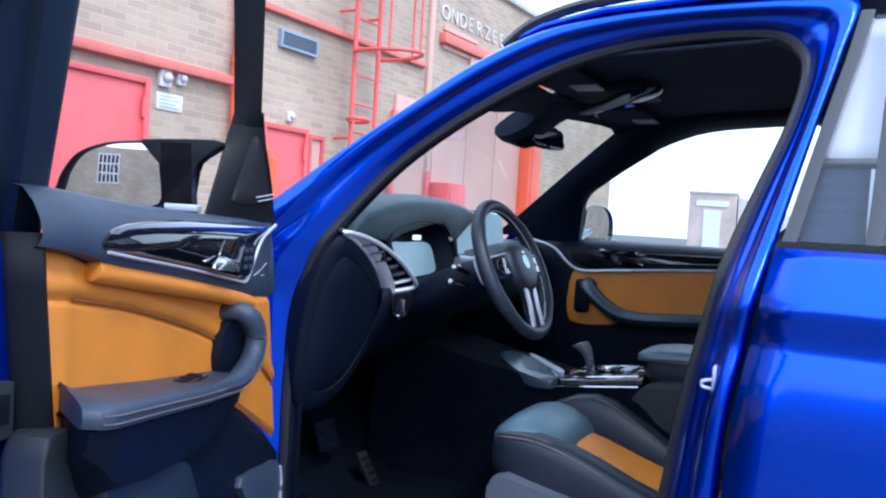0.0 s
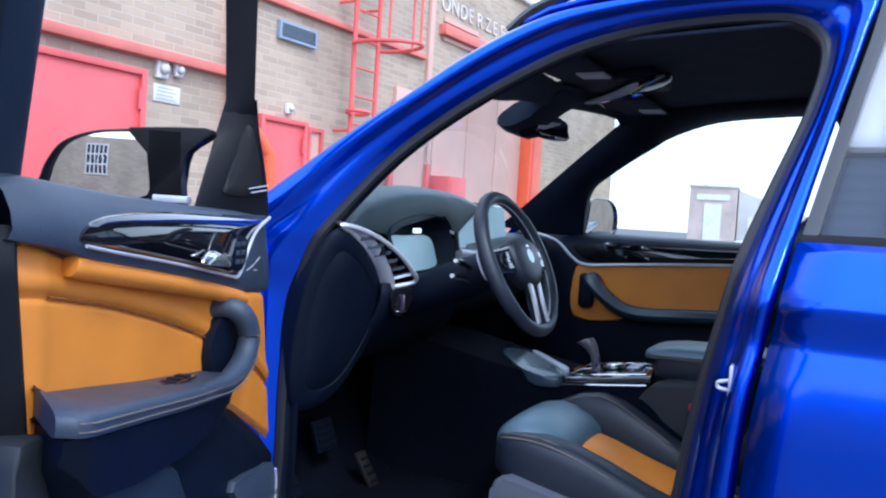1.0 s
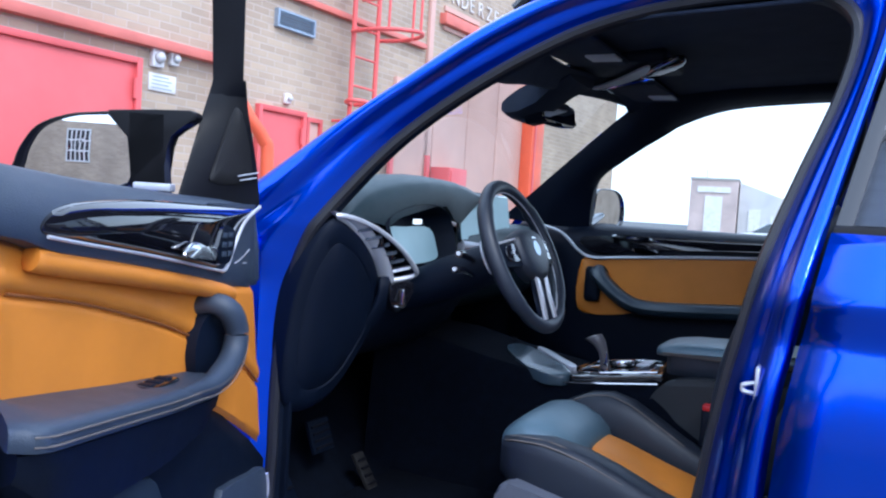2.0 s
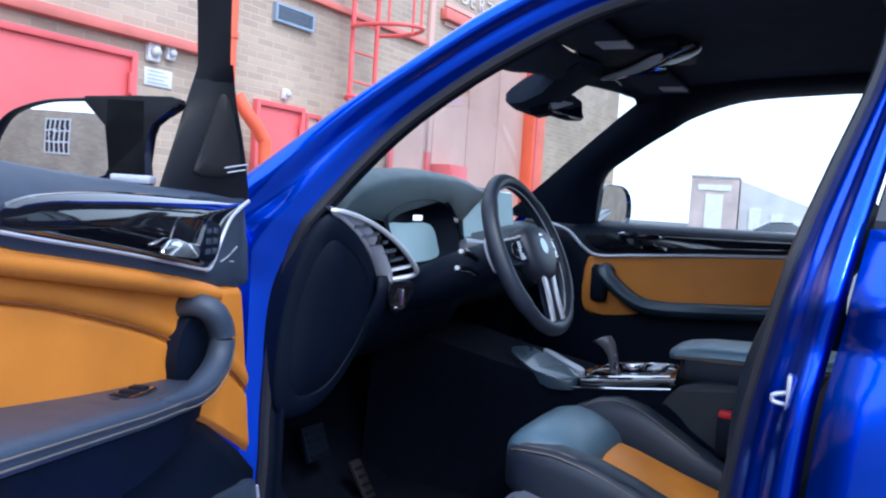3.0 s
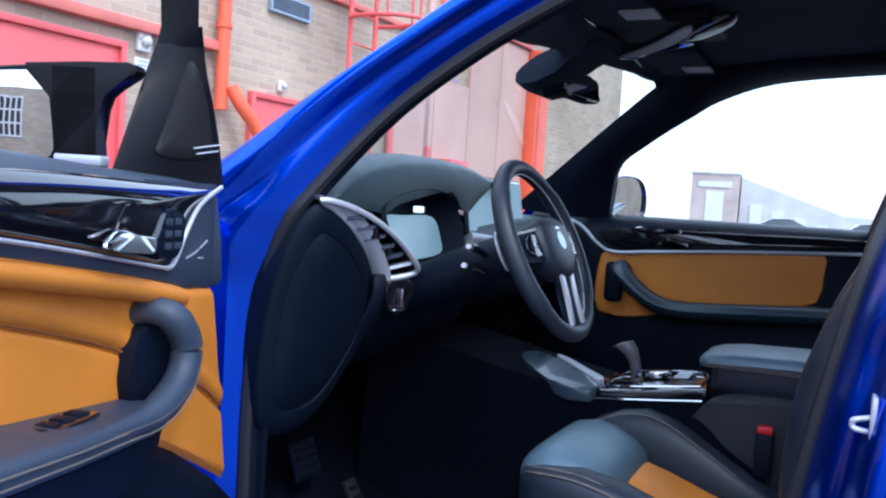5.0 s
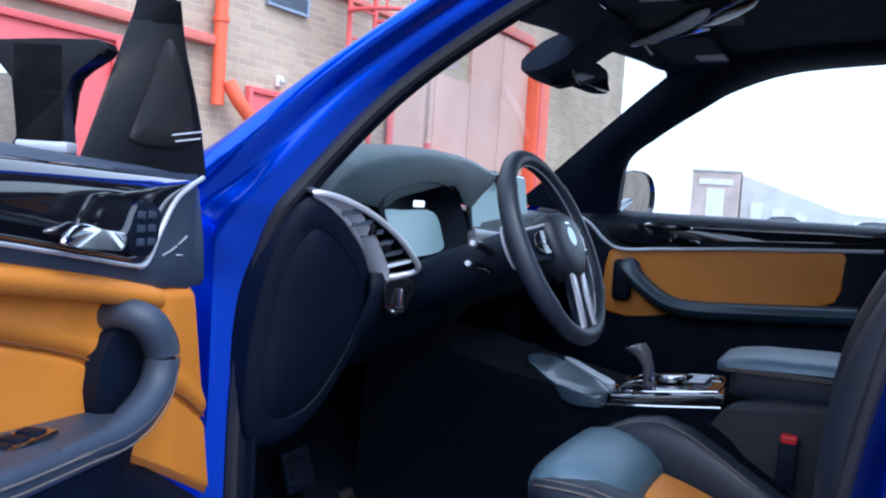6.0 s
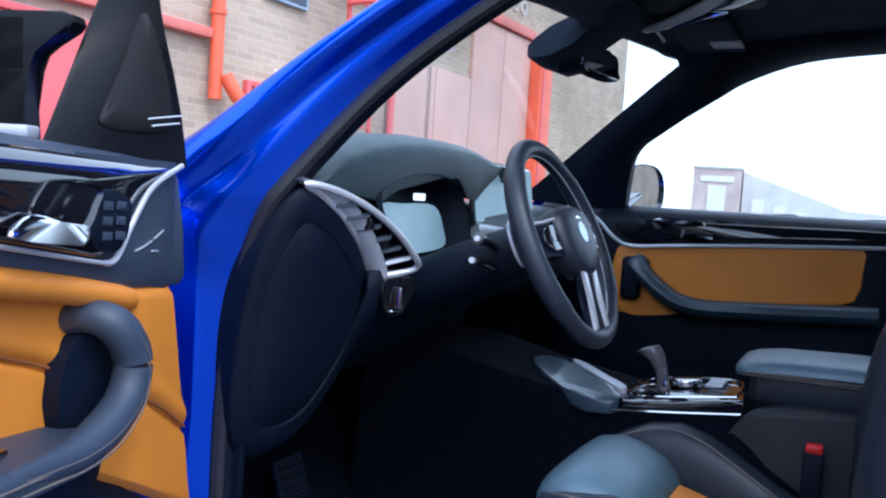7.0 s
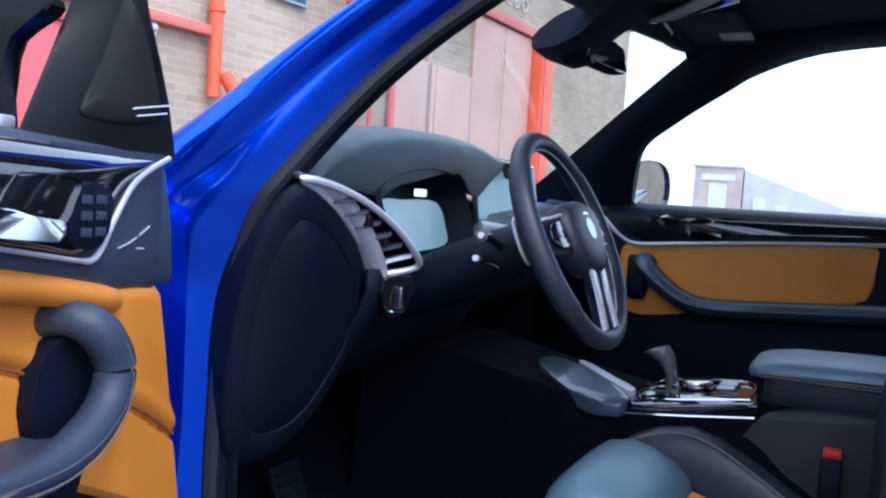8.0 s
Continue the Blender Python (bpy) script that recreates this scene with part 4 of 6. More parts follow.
for k in range(6):
    t = (k + 0.9) / 6.4
    a = V((0.694, -0.725, 1.058)).lerp(V((0.708, -0.545, 0.932)), t)
    c = V((0.716, -0.70, 1.062)).lerp(V((0.744, -0.515, 0.946)), t)
    bm = bmesh.new()
    slab(bm, [a, c, c + V((-0.03, 0.012, -0.004)), a + V((-0.03, 0.012, -0.004))], (0.0, 0.004, 0.010), 0.002, 2)
    part("vane", bm, GREYTRIM if k != 5 else SATIN, vent_part)
for t in (0.36, 0.62):
    a = V((0.714, -0.69, 1.06)).lerp(V((0.736, -0.52, 0.945)), t)
    bm = bmesh.new()
    box(bm, a + V((-0.026, -0.008, -0.012)), a + V((0.0, 0.008, 0.012)), 0.004)
    part("vane_slider", bm, GLOSS, vent_part)
left = curve([(0.674, -0.782, 1.083), (0.690, -0.712, 1.056), (0.695, -0.650, 1.010), (0.691, -0.594, 0.950), (0.686, -0.565, 0.912)], 6)
right = curve([(0.682, -0.772, 1.084), (0.706, -0.688, 1.060), (0.714, -0.624, 1.012), (0.713, -0.566, 0.948), (0.706, -0.545, 0.914)], 6)
bm = bmesh.new()
grid(bm, [[a + V((-0.012, 0.002, 0)), a, a.lerp(c, 0.3) + V((0.005, -0.002, 0.002)), a.lerp(c, 0.7) + V((0.005, -0.002, 0.002)), c, c + V((-0.014, 0.004, 0))] for a, c in zip(left, right)])
part("silver_surround", bm, SATIN, vent_part, "satin silver vent surround", 70)
# light switch
bm = bmesh.new()
slab(bm, curve([(0.716, -0.568, 0.918), (0.738, -0.508, 0.922), (0.736, -0.505, 0.890), (0.722, -0.522, 0.852), (0.712, -0.545, 0.850), (0.710, -0.566, 0.885)], 4, True), (-0.03, 0.012, 0), 0.004)
sw = part("light_switch", bm, GLOSS, dash, "gloss black light switch panel")
bm = bmesh.new()
box(bm, (0.722, -0.546, 0.868), (0.736, -0.536, 0.906), 0.003)
part("rocker", bm, CHROME, sw, "chrome rocker")
bm = bmesh.new()
tube(bm, [(0.716, -0.556, 0.862), (0.728, -0.53, 0.860)], 0.003, 6)
part("rim_line", bm, CHROME, sw)
# passenger side trim line
bm = bmesh.new()
tube(bm, curve([(0.672, -0.12, 1.0), (0.668, 0.1, 0.99), (0.664, 0.4, 0.985), (0.655, 0.60, 0.985), (0.64, 0.68, 1.01)], 6), 0.012, 8, squash=1.6)
part("dash_trim", bm, SATIN, dash, "satin silver dashboard strip")
for y in (0.56,):
    bm = bmesh.new()
    slab(bm, curve([(0.675, 0.44, 1.035), (0.67, 0.60, 1.045), (0.66, 0.68, 1.03), (0.66, 0.68, 0.995), (0.675, 0.44, 0.985)], 3, True), (-0.02, 0, 0), 0.004)
    part("air_vent", bm, GLOSS, dash, "black passenger air vent")

# ---- steering wheel ----
WC, WN = V((0.978, -0.396, 1.006)), V((0.907, 0.005, 0.422)).normalized()
side_ax = V((0, 1, 0))
side_ax = (side_ax - WN * side_ax.dot(WN)).normalized()
up_ax = WN.cross(side_ax).normalized() * (1 if WN.cross(side_ax).z > 0 else -1)


def wheel_at(a, b, c=0.0):
    """A place on the steering wheel: to the car's right, up in its plane, and towards the driver."""
    return WC + side_ax * a + up_ax * b + WN * c


bm = bmesh.new()
ring = [wheel_at(0.181 * math.sin(a), 0.178 * math.cos(a) - (0.004 if math.cos(a) < -0.8 else 0)) for a in np.linspace(0, math.tau, 73)[:-1]]
tube(bm, ring, [0.0165 + 0.0025 * (abs(math.sin(a)) > 0.75) for a in np.linspace(0, math.tau, 73)[:-1]], 14, True, 1.0, WN)
wheel = part("steering_wheel", bm, BOLSTER, car, "black leather sport steering wheel")
bm = bmesh.new()
tube(bm, [p + (WC - p).normalized() * 0.0168 + WN * 0.004 for p in ring], 0.0018, 5, True)
part("rim_seam", bm, SATIN, wheel)
bm = bmesh.new()
HUB = curve([V((a, b, 0)) for a, b in ((-0.070, 0.048), (0.0, 0.060), (0.070, 0.048), (0.086, 0.012), (0.074, -0.035), (0.040, -0.066), (0.0, -0.074), (-0.040, -0.066), (-0.074, -0.035), (-0.086, 0.012))], 5, True)
vs = grid(bm, [[wheel_at(p.x * k, p.y * k, c) for p in HUB] for k, c in ((0.94, -0.01), (1.0, 0.006), (0.99, 0.018), (0.93, 0.028), (0.80, 0.034), (0.5, 0.037), (0.15, 0.038))], close_v=True)
bm.faces.new(vs[-1])
hub = part("airbag_pad", bm, BOLSTER, wheel, "black padded wheel hub", 60)
bm = bmesh.new()
disc(bm, wheel_at(0, 0.004, 0.034), WN, 0.031, 0.003, 28, 0.001)
part("badge", bm, CHROME, hub, "round chrome-rimmed badge")
bm = bmesh.new()
disc(bm, wheel_at(0, 0.004, 0.0375), WN, 0.019, 0.001, 24)
part("badge_face", bm, material("blue_white_enamel", (0.25, 0.42, 0.65), 0.2, coat=1.0), hub, "pale blue badge centre")
for sgn in (-1, 1):
    bm = bmesh.new()
    slab(bm, curve([wheel_at(*p) for p in ((sgn * 0.07, 0.028, 0.006), (sgn * 0.12, 0.022, 0.0), (sgn * 0.176, 0.020, -0.006), (sgn * 0.176, -0.022, -0.006), (sgn * 0.12, -0.030, 0.0), (sgn * 0.07, -0.028, 0.006))], 4, True), WN * 0.014, 0.004)
    sp = part("spoke", bm, PLASTIC, wheel, "black button spoke")
    bm = bmesh.new()
    slab(bm, curve([wheel_at(*p) for p in ((sgn * 0.085, 0.020, 0.019), (sgn * 0.135, 0.016, 0.014), (sgn * 0.14, -0.014, 0.014), (sgn * 0.088, -0.020, 0.019))], 4, True), WN * 0.004, 0.002)
    part("button_pod", bm, GLOSS, sp)
    bm = bmesh.new()
    tube(bm, curve([wheel_at(sgn * 0.075, 0.034, 0.02), wheel_at(sgn * 0.12, 0.030, 0.013), wheel_at(sgn * 0.165, 0.028, 0.006)], 5), 0.003, 6)
    part("spoke_edge", bm, SATIN, sp, "satin silver spoke edge")
    for kk in range(3):
        bm = bmesh.new()
        q = wheel_at(sgn * (0.098 + 0.013 * kk), 0.0, 0.021 - 0.002 * kk)
        disc(bm, q, WN, 0.0055, 0.003, 10)
        part("button", bm, SATIN if kk == 1 else PLASTIC, sp)
bm = bmesh.new()
slab(bm, curve([wheel_at(*p) for p in ((-0.034, -0.060, 0.006), (0.034, -0.060, 0.006), (0.030, -0.11, 0.0), (0.036, -0.168, -0.006), (-0.036, -0.168, -0.006), (-0.030, -0.11, 0.0))], 4, True), WN * 0.014, 0.004)
lsp = part("spoke", bm, PLASTIC, wheel)
for sgn in (-1, 1):
    bm = bmesh.new()
    slab(bm, [wheel_at(sgn * 0.020, -0.066, 0.020), wheel_at(sgn * 0.038, -0.062, 0.020), wheel_at(sgn * 0.033, -0.11, 0.014), wheel_at(sgn * 0.042, -0.166, 0.008), wheel_at(sgn * 0.022, -0.166, 0.008), wheel_at(sgn * 0.017, -0.11, 0.014)], WN * 0.006, 0.002)
    part("spoke_blade", bm, SATIN, lsp, "satin silver spoke blade")
# column, stalks and paddle
bm = bmesh.new()
col = [(0.68, 0.055), (0.78, 0.062), (0.88, 0.06), (0.94, 0.05), (0.965, 0.03)]
loft(bm, [[V((x, -0.425 + 1.15 * r * math.cos(a), 0.935 + (x - 0.80) * 0.40 + r * 0.95 * math.sin(a))) for a in np.linspace(0, math.tau, 21)[:-1]] for x, r in col])
part("steering_column", bm, PLASTIC, car, "dark steering column shroud")
for y1, z1 in ((-0.585, 1.0), (-0.60, 0.965)):
    bm = bmesh.new()
    tube(bm, curve([(0.885, -0.48, 0.985 if z1 > 0.98 else 0.95), (0.89, -0.54, z1), (0.895, y1, z1 + 0.006)], 5), [0.007, 0.010], 10)
    part("stalk", bm, GLOSS, car, "black column stalk")
    bm = bmesh.new()
    tube(bm, [(0.895, y1 + 0.002, z1 + 0.006), (0.896, y1 - 0.006, z1 + 0.007)], 0.005, 10)
    part("stalk_tip", bm, SATIN, car, "silver stalk tip")
bm = bmesh.new()
slab(bm, curve([wheel_at(*p) for p in ((-0.10, 0.05, -0.035), (-0.155, 0.045, -0.035), (-0.165, 0.0, -0.035), (-0.155, -0.03, -0.035), (-0.12, -0.02, -0.035))], 4, True), WN * 0.005, 0.002)
part("shift_paddle", bm, SATIN, wheel, "satin silver shift paddle")

# ---- centre console ----
def rise(b):
    """Tilt the console's top fittings up towards the armrest."""
    for v in b.verts:
        v.co.z += 0.115 * max(v.co.x - 1.04, 0.0)


bm = bmesh.new()
rows = []
for x, z, w in ((0.45, 0.74, 0.20), (0.62, 0.735, 0.185), (0.80, 0.70, 0.175), (1.00, 0.672, 0.165), (1.26, 0.684, 0.15), (1.45, 0.69, 0.14), (1.75, 0.69, 0.14)):
    rows.append([V((x, s * w * k, zz)) for s, k, zz in ((-1, 1.15, 0.31), (-1, 1.1, 0.45), (-1, 1.0, z - 0.06), (-1, 0.97, z - 0.015), (-1, 0.9, z), (1, 0.9, z), (1, 0.97, z - 0.015), (1, 1.0, z - 0.06), (1, 1.15, 0.31))])
grid(bm, rows)
# Wears the carpet's near-black too, so its sides look deep in shade.
console = part("centre_console", bm, CARPET, car, "dark centre console with footwell shade in its colour")
bm = bmesh.new()
slab(bm, curve([(0.80, -0.03, 0.718), (0.86, -0.105, 0.702), (0.94, -0.166, 0.686), (1.02, -0.172, 0.682), (1.032, -0.13, 0.692), (0.97, -0.075, 0.704), (0.89, -0.02, 0.716), (0.83, 0.01, 0.722)], 4, True), (0, 0, -0.03), 0.006)
part("console_flap", bm, SKYCOVER, console, "glossy console cover with sky sheen in its colour")
bm = bmesh.new()
slab(bm, curve([(0.885, 0.0, 0.720), (0.96, -0.062, 0.707), (1.022, -0.108, 0.698), (1.032, -0.085, 0.700), (0.96, -0.03, 0.709), (0.90, 0.012, 0.720)], 3, True), (0, 0, -0.02), 0.002)
part("cover_edge", bm, SATIN, console, "satin silver cover edge")
bm = bmesh.new()
slab(bm, curve([(1.045, -0.155, 0.684), (1.25, -0.115, 0.684), (1.262, -0.09, 0.684), (1.245, 0.085, 0.69), (1.22, 0.10, 0.69), (1.06, 0.10, 0.692), (1.03, 0.0, 0.69)], 3, True), (0, 0, -0.02), 0.004)
rise(bm)
plate = part("shifter_plate", bm, GLOSS, console, "gloss black shifter surround")
bm = bmesh.new()
tube(bm, curve([(1.06, -0.12, 0.688), (1.235, -0.09, 0.688), (1.248, -0.07, 0.688), (1.235, 0.07, 0.694), (1.08, 0.07, 0.694), (1.05, 0.0, 0.692)], 5, True), 0.002, 6, True)
rise(bm)
part("plate_rim", bm, CHROME, plate, "chrome surround line")
bm = bmesh.new()
tube(bm, [(1.03, -0.182, 0.667), (1.15, -0.168, 0.667), (1.27, -0.155, 0.668)], 0.0024, 6)
rise(bm)
part("side_line", bm, CHROME, console, "chrome console line")
bm = bmesh.new()
rings = []
for p, a, b in (((1.085, -0.055, 0.69), 0.020, 0.016), ((1.082, -0.055, 0.715), 0.014, 0.012), ((1.075, -0.055, 0.745), 0.015, 0.014), ((1.062, -0.055, 0.77), 0.020, 0.018), ((1.042, -0.055, 0.785), 0.026, 0.021), ((1.025, -0.055, 0.783), 0.018, 0.018)):
    d = V((-0.5 if p[2] > 0.75 else -0.15, 0, 1)).normalized()
    s = V((0, 1, 0))
    u = s.cross(d)
    rings.append([V(p) + a * math.cos(k * math.tau / 14) * u + b * math.sin(k * math.tau / 14) * s for k in range(14)])
loft(bm, rings)
bmesh.ops.translate(bm, verts=bm.verts, vec=(0.018, 0.014, -0.008))
bmesh.ops.scale(bm, verts=bm.verts, vec=(0.88, 0.88, 1.0), space=Matrix.Translation((-1.09, 0.04, 0)))
sh = part("gear_selector", bm, KNOB, console, "grey gear selector with a bright stem")
bm = bmesh.new()
slab(bm, [(1.100, -0.062, 0.69), (1.092, -0.068, 0.745), (1.085, -0.06, 0.752), (1.082, -0.066, 0.69)], (0, 0.022, 0), 0.003)
bmesh.ops.translate(bm, verts=bm.verts, vec=(0.012, 0.012, -0.006))
part("selector_stem", bm, CHROME, sh, "chrome selector stem")
bm = bmesh.new()
disc(bm, (1.135, 0.01, 0.69), (0, 0, 1), 0.034, 0.016, 28, 0.004)
rise(bm)
part("control_dial", bm, CHROME, console, "silver control dial")
for y in (-0.02, 0.02, 0.05):
    bm = bmesh.new()
    box(bm, (1.18, y, 0.692), (1.215, y + 0.022, 0.698), 0.002)
    rise(bm)
    part("button", bm, SATIN, console)
bm = bmesh.new()
tube(bm, [(0.765, 0.10, 0.70), (0.77, 0.10, 0.722)], 0.011, 14)
part("socket_cap", bm, CHROME, console, "bright round socket cap")
bm = bmesh.new()
loft(bm, [[V((x, w * a, z + h * c)) for a, c in ((-1, -0.35), (-0.97, 0.35), (-0.88, 0.8), (-0.6, 1), (0.6, 1), (0.88, 0.8), (0.97, 0.35), (1, -0.35), (0.9, -1), (-0.9, -1))] for x, w, z, h in ((1.245, 0.075, 0.770, 0.007), (1.25, 0.100, 0.772, 0.011), (1.27, 0.116, 0.776, 0.014), (1.32, 0.122, 0.782, 0.016), (1.45, 0.124, 0.788, 0.016), (1.72, 0.124, 0.790, 0.016))])
# The lid's paler blue holds the window light that falls on its top.
lid = part("armrest", bm, LITSKIN, console, "dark leather centre armrest lid, window light in its colour", 60)
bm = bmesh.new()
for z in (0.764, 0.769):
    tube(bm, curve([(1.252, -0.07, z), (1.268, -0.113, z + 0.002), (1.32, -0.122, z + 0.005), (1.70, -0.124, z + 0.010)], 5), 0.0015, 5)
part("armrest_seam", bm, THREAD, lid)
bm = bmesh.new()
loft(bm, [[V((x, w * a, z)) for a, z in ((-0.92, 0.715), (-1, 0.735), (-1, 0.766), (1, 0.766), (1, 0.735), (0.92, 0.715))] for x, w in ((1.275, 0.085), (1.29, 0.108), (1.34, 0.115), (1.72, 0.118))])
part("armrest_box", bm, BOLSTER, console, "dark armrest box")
bm = bmesh.new()
slab(bm, curve([(1.235, -0.150, 0.40), (1.238, -0.150, 0.60), (1.247, -0.148, 0.645), (1.275, -0.146, 0.688), (1.315, -0.145, 0.712), (1.42, -0.145, 0.724), (1.72, -0.145, 0.730), (1.74, -0.15, 0.70), (1.74, -0.15, 0.40)], 4, True), (0, 0.03, 0), 0.008)
part("console_side", bm, CONSOLE, console, "slate grey console side")

# ---- floor and pedals ----
bm = bmesh.new()
grid(bm, [[V((x, y, z + 0.006 * noise.noise((x * 5, y * 5, 0)))) for y in np.linspace(-0.78, 0.78, 15)] for x, z in ((0.24, 0.62), (0.34, 0.48), (0.44, 0.38), (0.56, 0.325), (0.8, 0.32), (1.2, 0.325), (1.6, 0.33), (2.2, 0.34))])
part("floor_carpet", bm, CARPET, car, "dark carpet with footwell shade in its colour", thick=0.01)
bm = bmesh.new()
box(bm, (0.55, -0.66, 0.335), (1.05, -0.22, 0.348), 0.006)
part("floor_mat", bm, CARPET, car, "dark floor mat with footwell shade in its colour")
bm = bmesh.new()
grid(bm, [[V((x, y, z)) for x in (0.58, 0.9, 1.2, 1.45)] for y, z in ((-0.80, 0.37), (-0.765, 0.405), (-0.735, 0.40), (-0.715, 0.33))])
part("sill_trim", bm, PLASTIC, car, "dark sill cover", thick=0.008)


def pedal(name, a, b, wide, mat):
    m = bmesh.new()
    a, b = V(a), V(b)
    slab(m, [a + V((0, -wide, 0)), a + V((0, wide, 0)), b + V((0, wide, 0)), b + V((0, -wide, 0))], (0.012, 0, 0.004), 0.003)
    p = part(name, m, mat, car)
    for k in range(4):
        m = bmesh.new()
        q = a.lerp(b, 0.15 + 0.22 * k)
        tube(m, [q + V((0.014, -wide * 0.8, 0.004)), q + V((0.014, wide * 0.8, 0.004))], 0.004, 6)
        part("grip_bar", m, RUBBER, p)
    return p


pedal("accelerator_pedal", (0.585, -0.40, 0.345), (0.53, -0.40, 0.43), 0.022, DARKGREY)
pedal("brake_pedal", (0.47, -0.47, 0.44), (0.44, -0.47, 0.52), 0.045, PLASTIC)
pedal("foot_rest", (0.50, -0.66, 0.36), (0.38, -0.66, 0.54), 0.045, PLASTIC)

# ---- driver's seat ----
seat = thing("driver_seat", (1.3, -0.38, 0.34), "black leather sport seat with a cognac centre panel", "seat")


def cushion(sections):
    """Loft of rounded sections: x, middle y, half width, bottom, top."""
    b = bmesh.new()
    rings = []
    for x, y, w, z0, z1 in sections:
        ring_pts = []
        for k in range(20):
            a = k * math.tau / 20
            cx, cz = math.cos(a), math.sin(a)
            ring_pts.append(V((x, y + w * math.copysign(abs(cx) ** 0.6, cx), (z0 + z1) / 2 + (z1 - z0) / 2 * math.copysign(abs(cz) ** 0.6, cz))))
        rings.append(ring_pts)
    loft(b, rings)
    return b


# Upward-facing leather is coloured paler, as if window light fell on it.
part("thigh_support", cushion([(x + 0.014, y, w, a, b) for x, y, w, a, b in ((0.985, -0.375, 0.13, 0.565, 0.595), (0.996, -0.375, 0.160, 0.545, 0.618), (1.02, -0.375, 0.175, 0.53, 0.638), (1.06, -0.375, 0.178, 0.52, 0.647), (1.10, -0.375, 0.174, 0.51, 0.640), (1.14, -0.375, 0.165, 0.51, 0.622), (1.165, -0.375, 0.15, 0.51, 0.598), (1.175, -0.375, 0.13, 0.52, 0.58))]), LITSKIN, seat, "rounded dark leather thigh support, window light in its colour")
part("base_cushion", cushion([(1.10, -0.385, 0.20, 0.44, 0.540), (1.2, -0.385, 0.21, 0.43, 0.548), (1.35, -0.385, 0.21, 0.42, 0.513), (1.55, -0.385, 0.20, 0.42, 0.473)]), LITSKIN, seat)
part("centre_panel", cushion([(1.186, -0.37, 0.085, 0.52, 0.571), (1.196, -0.372, 0.100, 0.51, 0.588), (1.24, -0.375, 0.105, 0.50, 0.577), (1.33, -0.38, 0.107, 0.49, 0.546), (1.42, -0.38, 0.107, 0.47, 0.519), (1.55, -0.38, 0.10, 0.45, 0.495)]), TAN, seat, "cognac leather centre panel")
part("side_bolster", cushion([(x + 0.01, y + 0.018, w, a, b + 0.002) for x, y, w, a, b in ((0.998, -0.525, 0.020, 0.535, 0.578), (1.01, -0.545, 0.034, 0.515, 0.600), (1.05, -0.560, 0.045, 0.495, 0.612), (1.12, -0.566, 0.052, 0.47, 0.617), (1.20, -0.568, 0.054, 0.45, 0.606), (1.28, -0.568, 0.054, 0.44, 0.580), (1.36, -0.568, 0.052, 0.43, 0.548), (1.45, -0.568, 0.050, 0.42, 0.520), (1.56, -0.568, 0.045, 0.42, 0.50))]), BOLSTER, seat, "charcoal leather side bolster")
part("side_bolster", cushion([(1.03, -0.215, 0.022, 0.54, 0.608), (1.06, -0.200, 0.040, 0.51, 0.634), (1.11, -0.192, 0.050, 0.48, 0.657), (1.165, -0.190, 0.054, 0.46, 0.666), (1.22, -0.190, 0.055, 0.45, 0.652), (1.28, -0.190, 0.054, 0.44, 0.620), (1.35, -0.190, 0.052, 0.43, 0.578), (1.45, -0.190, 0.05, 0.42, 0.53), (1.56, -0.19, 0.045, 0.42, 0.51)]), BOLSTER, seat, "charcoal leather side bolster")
for dy, dz in ((0.018, 0.003), (0.034, 0.009)):
    bm = bmesh.new()
    tube(bm, curve([(1.018, -0.560 + dy, 0.584 + dz), (1.032, -0.578 + dy, 0.594 + dz), (1.06, -0.595 + dy, 0.602 + dz), (1.13, -0.606 + dy, 0.606 + dz), (1.20, -0.610 + dy, 0.594 + dz), (1.28, -0.610 + dy, 0.568 + dz), (1.36, -0.608 + dy, 0.537 + dz), (1.44, -0.606 + dy, 0.512 + dz)], 6), 0.0022, 6)
    part("seam", bm, THREAD, seat, "pale contrast seam")
bm = bmesh.new()
tube(bm, curve([(1.06, -0.228, 0.628), (1.11, -0.222, 0.650), (1.165, -0.220, 0.659), (1.22, -0.222, 0.645), (1.28, -0.222, 0.613), (1.36, -0.222, 0.566)], 6), 0.002, 6)
part("seam", bm, THREAD, seat, "pale contrast seam")
bm = bmesh.new()
slab(bm, curve([(1.045, -0.640, 0.44), (1.045, -0.640, 0.500), (1.06, -0.640, 0.524), (1.10, -0.640, 0.524), (1.22, -0.640, 0.505), (1.40, -0.640, 0.476), (1.56, -0.635, 0.46), (1.56, -0.635, 0.40), (1.2, -0.635, 0.38), (1.06, -0.635, 0.39)], 4, True), (0, 0.05, 0), 0.012, 3)
valance = part("side_valance", bm, VALANCE, seat, "grey plastic seat valance")
bm = bmesh.new()
slab(bm, curve([(1.13, -0.642, 0.462), (1.15, -0.642, 0.474), (1.24, -0.642, 0.464), (1.26, -0.642, 0.448), (1.24, -0.642, 0.436), (1.14, -0.642, 0.444)], 4, True), (0, -0.012, 0), 0.004)
part("seat_switch", bm, SATIN, valance, "satin seat adjuster switch")
bm = bmesh.new()
for y in (-0.58, -0.18):
    box(bm, (1.05, y - 0.02, 0.336), (1.6, y + 0.02, 0.40), 0.006)
part("seat_rail", bm, PLASTIC, seat)
bm = bmesh.new()
rows = []
rings = []
